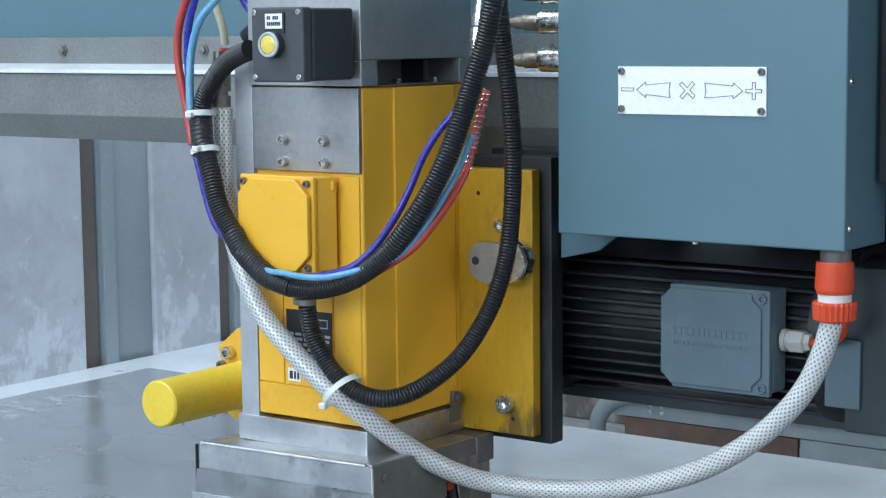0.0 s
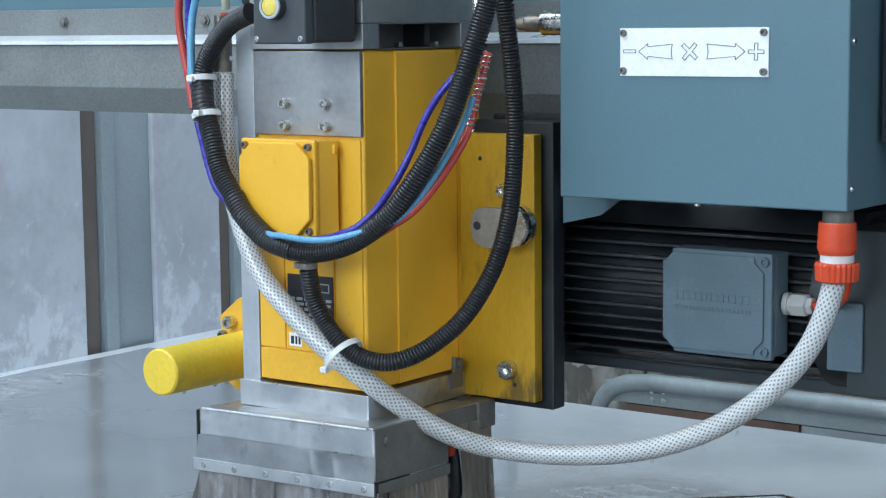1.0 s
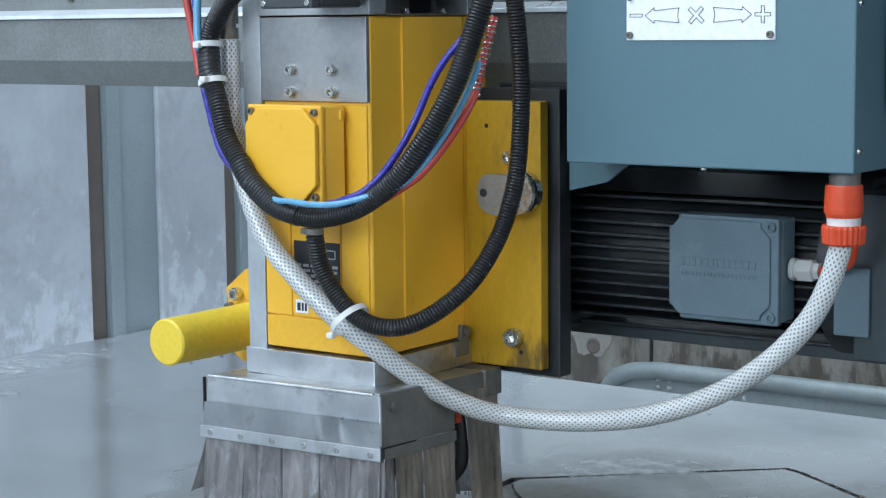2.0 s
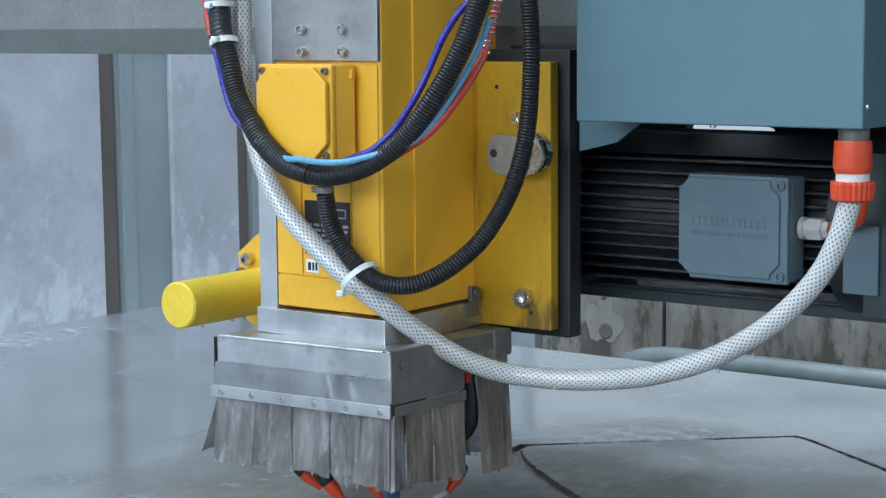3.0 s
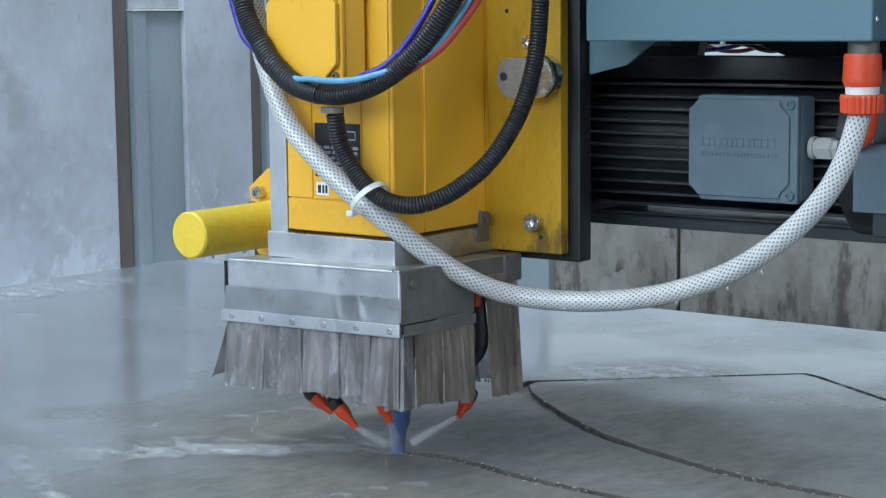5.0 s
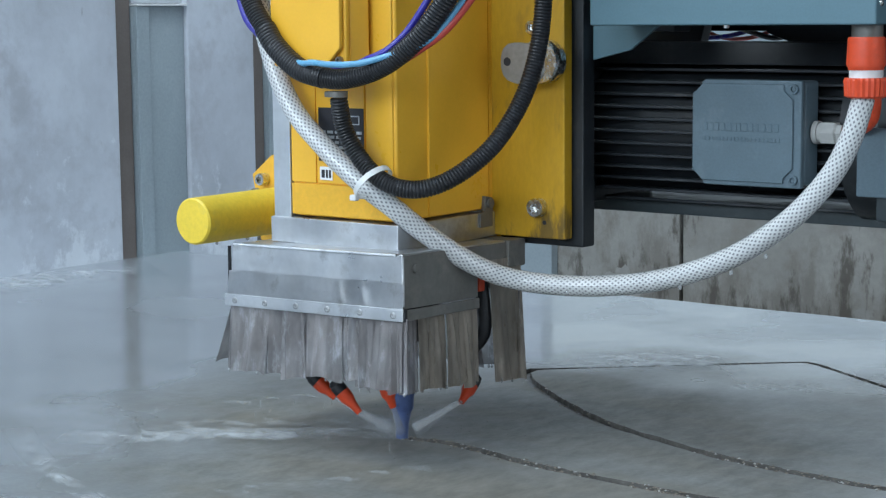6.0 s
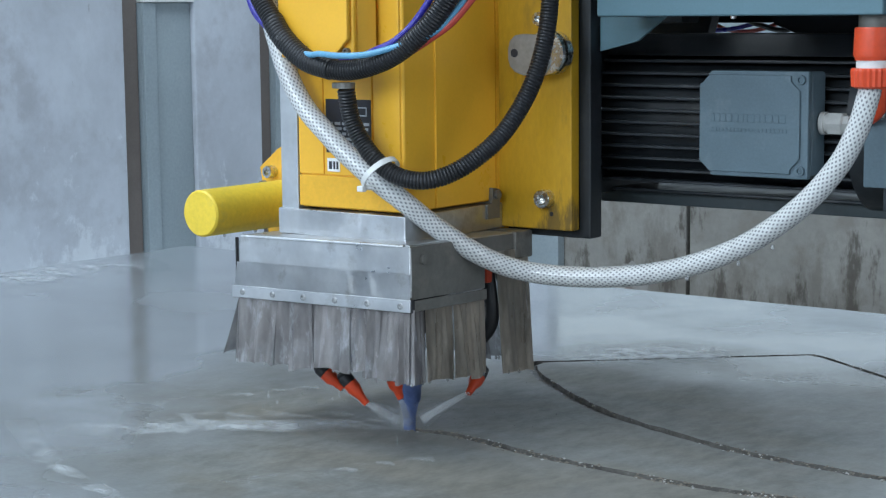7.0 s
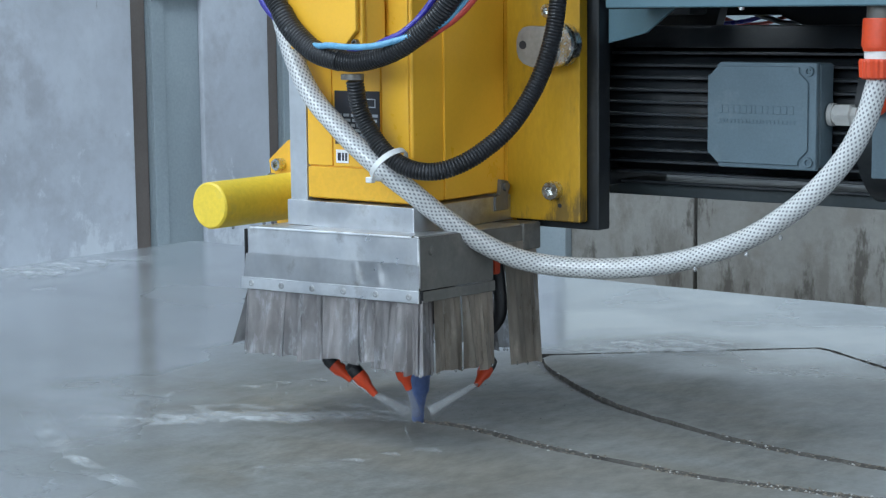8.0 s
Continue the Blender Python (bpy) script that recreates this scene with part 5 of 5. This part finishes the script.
def conduits():
    c = thing("cable_conduit", (0.0136, -0.002, 1.3046), "black corrugated conduit looped round the spindle head", "conduit")
    part("conduit", tube(LOOP, 0.0125, seg=16, rib=0.0016), BLACK, c)
    part("sleeve", tube(LOOP[13:17], 0.0138, seg=16, rib=0.0011, pitch=0.0044), BLACK, c, "black tape sleeve")
    low, high = Vector(LOOP[18]).lerp(Vector(LOOP[19]), 0.65), Vector(LOOP[20])
    part("sleeve", tube([low, LOOP[19], high], 0.0143, seg=16, rib=0.0009, pitch=0.006), BLACK, c, "black tape sleeve")
    tie(low, (-0.3, 0.15, 1.0), 0.0165, c, (0.003, -0.0185, 0.004))
    tie(high, (-0.12, 0.1, 1.0), 0.0172, c, (0.0, -0.019, 0.0))
    b = thing("cable_conduit", (0.0643, -0.002, 1.1984), "black corrugated branch conduit tied to the hose", "conduit")
    part("conduit", tube(BRANCH, 0.0112, seg=16, rib=0.0015), BLACK, b)
    tie((-0.0783, -0.008, 1.2949), (0.0, 0.0, 1.0), 0.0105, b, (-0.010, -0.004, 0.0), STEEL_DULL)
    MOVING.extend((c, b))


def air_hose(name, label, pts, r, material, base, wrap=None):
    h = thing(name, base, label, "air hose", "thin air hoses")
    part("tube", tube(pts, r, 0.005, 12), material, h)
    if wrap:
        line = curve_points(wrap, 0.001)
        coil = []
        for i, p in enumerate(line):
            u, v, w = axes(line[min(i + 1, len(line) - 1)] - line[max(i - 1, 0)])
            a = i * 2 * math.pi / 6.5
            coil.append(p + (u * math.cos(a) + v * math.sin(a)) * (r + 0.0008))
        part("spring", tube(coil, 0.0011, 0.0012, 6), CHROME, h, "protective spring over the hose")
    MOVING.append(h)
    return h


def hoses():
    blue = [(0.1062, 0.058, 1.5337), (0.1, 0.048, 1.5193), (0.0856, 0.038, 1.4989), (0.0747, 0.023, 1.4700), (0.0665, 0.008, 1.4349), (0.0531, -0.002, 1.4028), (0.0317, -0.012, 1.3695), (0.0136, -0.027, 1.3481), (-0.0104, -0.032, 1.3379), (-0.045, -0.016, 1.3299), (-0.0882, -0.008, 1.3239)]
    h = air_hose("air_hose", "dark blue plastic air hose beside the conduit", blue, 0.0043, BLUE, blue[-1], [(0.1198, 0.064, 1.5435), (0.112, 0.061, 1.5386), (0.1062, 0.058, 1.5337)])
    cyan = [(0.1261, 0.048, 1.4966), (0.1174, 0.043, 1.4703), (0.1083, 0.028, 1.4382), (0.0937, 0.008, 1.4005), (0.0727, -0.007, 1.3683), (0.0516, -0.022, 1.3517), (0.018, -0.032, 1.3415), (-0.0157, -0.043, 1.3332), (-0.0509, -0.046, 1.3315), (-0.0899, -0.041, 1.3334), (-0.1055, -0.036, 1.3320), (-0.1263, -0.029, 1.3333)]
    air_hose("air_hose", "light blue plastic air hose beside the conduit", cyan, 0.0038, CYAN, cyan[-1])
    red = [(0.12, 0.088, 1.5458), (0.1178, 0.078, 1.5208), (0.1145, 0.068, 1.4880), (0.1147, 0.053, 1.4564), (0.1079, 0.033, 1.4254), (0.0944, 0.013, 1.3936), (0.0774, -0.002, 1.3683), (0.0519, -0.012, 1.3495), (0.0197, -0.014, 1.3323)]
    air_hose("air_hose", "red plastic air hose with a coiled spring sleeve", red, 0.0048, RED, red[-1], red[:4])
    redl = [(-0.2437, -0.002, 1.6894), (-0.2673, -0.002, 1.6560), (-0.2817, -0.002, 1.6216), (-0.285, -0.002, 1.5864), (-0.279, -0.002, 1.5514), (-0.271, -0.002, 1.5164), (-0.2597, -0.006, 1.4747)]
    air_hose("air_hose", "red plastic air hose tied to the conduit", redl, 0.0052, RED, redl[-1])
    blul = [(-0.2325, -0.002, 1.6896), (-0.253, -0.002, 1.6562), (-0.2654, -0.002, 1.6219), (-0.2687, -0.002, 1.5867), (-0.2668, -0.002, 1.5516), (-0.2649, -0.002, 1.5165), (-0.26, -0.002, 1.4736), (-0.247, -0.006, 1.4397), (-0.2292, -0.014, 1.4070), (-0.2103, -0.022, 1.3831), (-0.1878, -0.024, 1.3651), (-0.1694, -0.024, 1.3567)]
    air_hose("air_hose", "dark blue plastic air hose tied to the conduit", blul, 0.0046, BLUE, blul[-1])
    cyal = [(-0.1893, 0.018, 1.6898), (-0.2273, 0.008, 1.6554), (-0.245, -0.002, 1.6320), (-0.2594, -0.002, 1.6005), (-0.2613, -0.006, 1.5665), (-0.2582, -0.01, 1.5246), (-0.2552, -0.01, 1.5071)]
    air_hose("air_hose", "light blue plastic air hose tied to the conduit", cyal, 0.005, CYAN, cyal[-1])
    cream = [(-0.2848, 0.058, 1.6707), (-0.2717, 0.058, 1.6426), (-0.2626, 0.058, 1.6175), (-0.2606, 0.058, 1.5960)]
    h = air_hose("air_hose", "short cream plastic air tube in a brass fitting", cream, 0.0052, CREAM, cream[-1])
    part("collar", lathe((-0.2606, 0.058, 1.5960), (0, 0, -1), [(0, 0.0075), (0.004, 0.0075)], 14), ORANGE, h)
    part("fitting", lathe((-0.2607, 0.058, 1.5917), (0, 0, -1), [(0, 0.009), (0.016, 0.009), (0.016, 0.0065), (0.05, 0.0065), (0.05, 0)], 6), BRASS, h)
    dk = [(-0.2423, 0.048, 1.6882), (-0.2281, 0.048, 1.6699), (-0.214, 0.048, 1.6497), (-0.1964, 0.043, 1.6355)]
    air_hose("air_hose", "dark blue plastic air hose behind the button box", dk, 0.0052, BLUE, dk[-1])
    stub = [(-0.2584, 0.098, 1.6107), (-0.2407, 0.093, 1.6179), (-0.217, 0.088, 1.6194)]
    air_hose("cable_end", "short black cable end behind the button box", stub, 0.0105, BLACK, stub[0])
    riser = thing("pipe_riser", (0.0929, 0.1000, 1.5621), "thin jointed metal pipe behind the conduit", "pipe")
    part("pipe", lathe((0.0929, 0.1000, 1.5621), (0.0045, 0.0100, 0.1016), [(0, 0.0045), (0.020, 0.0045), (0.020, 0.0062), (0.040, 0.0062), (0.040, 0.0078), (0.056, 0.0078), (0.056, 0.0058), (0.060, 0.0072), (0.072, 0.0072), (0.072, 0.0055), (0.125, 0.0055), (0.125, 0)], 8), CHROME, riser)
    MOVING.append(riser)


# ---- water on the slab ----


def foam_material():
    """Foam: ragged, broken by its own noise into lace and specks."""
    m = clear("lacy_foam", (0.80, 0.84, 0.86), 0.35, 1.0)
    n, l = m.node_tree.nodes, m.node_tree.links
    b = n["Principled BSDF"]
    uv = n.new("ShaderNodeUVMap")
    uv.uv_map = "UVMap"
    sep = n.new("ShaderNodeSeparateXYZ")
    l.new(uv.outputs[0], sep.inputs[0])
    tc, mp = n.new("ShaderNodeTexCoord"), n.new("ShaderNodeMapping")
    mp.inputs["Rotation"].default_value = (0, 0, radians(-35))
    mp.inputs["Scale"].default_value = (0.75, 1.25, 1)
    l.new(tc.outputs["Object"], mp.inputs[0])
    t = n.new("ShaderNodeTexNoise")
    t.inputs["Scale"].default_value, t.inputs["Detail"].default_value, t.inputs["Roughness"].default_value = 24.0, 8.0, 0.62
    l.new(mp.outputs[0], t.inputs["Vector"])
    ad = n.new("ShaderNodeMath")
    ad.operation = "MULTIPLY_ADD"
    l.new(sep.outputs[0], ad.inputs[0])
    ad.inputs[1].default_value = 0.34
    l.new(t.outputs["Fac"], ad.inputs[2])
    r = n.new("ShaderNodeMapRange")
    l.new(ad.outputs[0], r.inputs[0])
    for i, v in zip((1, 2, 3, 4), (0.62, 0.92, 0.0, 0.5)):
        r.inputs[i].default_value = v
    l.new(r.outputs[0], b.inputs["Alpha"])
    return m


LACE = foam_material()


FOAMS = []


def foam_patch(label, line, width, seed, lively=False, body_=1.0):
    """A streak of low foam along a line, thickest in its middle."""
    pts = curve_points([(x, y, 0) for x, y in line], 0.008)
    c = pts[len(pts) // 2]
    f = thing("foam_streak", (c.x, c.y, SLAB_Z), label, "foam")
    bm = bmesh.new()
    lay = bm.loops.layers.uv.new("UVMap")
    rows, n = [], 10
    for i, p in enumerate(pts):
        d = (pts[min(i + 1, len(pts) - 1)] - pts[max(i - 1, 0)]).normalized()
        s = Vector((-d.y, d.x, 0))
        rows.append([])
        for k in range(n + 1):
            u = k / n * 2 - 1
            body = (1 - u * u) * math.sin(math.pi * (i + 0.5) / len(pts)) ** 0.5
            v = bm.verts.new(p + s * u * width / 2 + Vector((0, 0, SLAB_Z + 0.0006 + 0.003 * body * (0.6 + noise.noise((p.x * 40 + seed, p.y * 40 + k, 0))))))
            rows[-1].append((v, body))
    for a, b in zip(rows, rows[1:]):
        for k in range(n):
            q = (a[k], b[k], b[k + 1], a[k + 1])
            fc = bm.faces.new([v for v, _ in q])
            for lp, (_, w) in zip(fc.loops, q):
                lp[lay].uv = (w * body_, 0)
    part("sheet", bm, LACE, f)
    if lively:
        FOAMS.append(f)
    return f


def grit():
    """Crumbs of stone and lime left along the cuts."""
    g = thing("stone_grit", (0.3, 0.1, SLAB_Z), "pale stone grit along the milled cuts", "grit", kind="stuff")
    rng = random.Random(17)
    dark, pale = bmesh.new(), bmesh.new()
    for c, count in ((CUTS[0], 1500), (CUTS[1], 1900)):
        for _ in range(count):
            i = rng.randrange(len(c) - 1)
            p, q = Vector(c[i]), Vector(c[i + 1])
            thick = noise.noise((p.x * 14, p.y * 14, 2)) + (0.25 if c is CUTS[1] else 0.0) + 0.9 * max(0.0, p.x - 0.15)
            if rng.random() > 0.35 + thick:
                continue
            back = c is CUTS[0] and i > len(OUTER_ARC)
            bm = pale if rng.random() < (0.7 if back else 0.15) else dark
            d = (q - p).normalized()
            s = Vector((-d.y, d.x)) * (rng.choice((-1, 1)) * (0.0045 if back else 0.0068) + rng.gauss(0, 0.0026))
            p = p.lerp(q, rng.random()) + s
            r = rng.uniform(0.0005, 0.0024)
            v = [bm.verts.new((p.x + r * rng.uniform(0.6, 1.4) * math.cos(a), p.y + r * rng.uniform(0.6, 1.4) * math.sin(a), SLAB_Z - 0.0002)) for a in (0.3, 1.9, 3.4, 5.0)]
            t = bm.verts.new((p.x + rng.uniform(-r, r) * 0.4, p.y + rng.uniform(-r, r) * 0.4, SLAB_Z + r * 0.7))
            for k in range(4):
                bm.faces.new((v[k], v[(k + 1) % 4], t))
            bm.faces.new(v)
    part("crumbs", dark, GRIT, g, smooth=10)
    part("crumbs", pale, LIME, g, "pale lime crumbs", smooth=10)


def spray():
    s = thing("water_spray", (-0.083, 0.113, 0.85), "fine white water spray thrown up round the tool", "spray", kind="stuff")
    rng = random.Random(21)
    bm = bmesh.new()
    for _ in range(130):
        a, d = rng.uniform(0, 2 * math.pi), abs(rng.gauss(0, 0.06)) + 0.012
        x, y = -0.083 + d * math.cos(a) * 1.5, 0.113 + d * math.sin(a)
        z = SLAB_Z + 0.002 + rng.random() ** 2 * 0.05
        r = rng.uniform(0.0003, 0.0008)
        bmesh.ops.create_icosphere(bm, subdivisions=1, radius=r, matrix=Matrix.Translation((x, y, z)))
    # drops that fall from the hem of the hood, drawn out
    for _ in range(9):
        x, z, ln = rng.uniform(-0.25, 0.0), SLAB_Z + rng.uniform(0.004, 0.07), rng.uniform(0.004, 0.014)
        lathe((x, rng.uniform(-0.03, 0.02), z), (0, 0, 1), [(0, 0), (ln * 0.2, 0.0006), (ln * 0.6, 0.0005), (ln, 0)], 6, bm)
    part("drops", bm, JET, s)
    MOVING.append(s)


bridge()
spindle_head()
terminal_box()
button_station()
spray_hood()
milling_tool()
nozzles()
mounting_plate()
pusher()
control_box()
motor()
loose_wiring()
water_hose()
conduits()
hoses()
foam_patch("white foam streak running off the cut on the slab", [(-0.101, 0.136), (-0.164, 0.088), (-0.222, 0.031), (-0.298, -0.014), (-0.366, -0.091), (-0.462, -0.142)], 0.085, 5, True)
foam_patch("thin white wash of foam beside the tool", [(-0.087, 0.133), (-0.163, 0.115), (-0.240, 0.061), (-0.317, -0.002), (-0.414, -0.086)], 0.17, 31, True, 0.55)
foam_patch("thin foam patch beside the spray hood", [(-0.176, 0.679), (-0.083, 0.743), (-0.008, 0.855)], 0.20, 8, False, 1.0)
# foam sheet used here as painted glints on a water ripple
foam_patch("thin pale streak for the glints of a water ripple on the slab", [(-0.545, -0.140), (-0.409, -0.224), (-0.295, -0.284), (-0.221, -0.314), (-0.168, -0.331), (-0.107, -0.353), (-0.036, -0.373)], 0.040, 9, True, 0.62)
foam_patch("faint pale water line trailing the milling tool", [(-0.470, 0.044), (-0.433, 0.127), (-0.376, 0.205), (-0.328, 0.297)], 0.045, 14, False, 0.5)
foam_patch("faint pale water line trailing the milling tool", [(-0.092, -0.215), (-0.042, -0.137), (0.014, -0.040), (0.073, 0.083)], 0.045, 15, False, 0.5)
foam_patch("pale crust of lime along the slab edge", [(-1.653, 0.398), (-1.589, 0.732), (-1.550, 0.974), (-1.493, 1.075)], 0.26, 12, False, 0.8)
grit()
spray()


def motions():
    """The bridge creeps over the slab and carries all that hangs on it."""
    for ob in MOVING:
        b = Vector(ob.location)
        if ob.name.startswith("milling_tool"):
            continue
        hang = pose(0, 0, 0, -1.4, -1.0, 0) if ob.name == "spray_hood" else Matrix()
        walk(ob, [(t, Matrix.Translation(b + Vector((0.00112, 0.00273, 0)) * t) @ hang) for t in range(9)])
    # the tool turns as it goes; the wash of foam trembles
    for ob in MOVING:
        if ob.name.startswith("milling_tool"):
            b = Vector(ob.location)
            walk(ob, [(k / 10, Matrix.Translation(b + Vector((0.00112, 0.00273, 0)) * k / 10) @ pose(0, 0, 0, 0, 0, (80 * k) % 360)) for k in range(81)])
    for ob in FOAMS:
        b = Vector(ob.location)
        walk(ob, [(k / 5, Matrix.Translation(b + Vector((0.004 * math.sin(k * 2.1) + 0.0003 * k, 0.004 * math.sin(k * 1.7 + 1) + 0.0006 * k, 0)))) for k in range(41)])


motions()
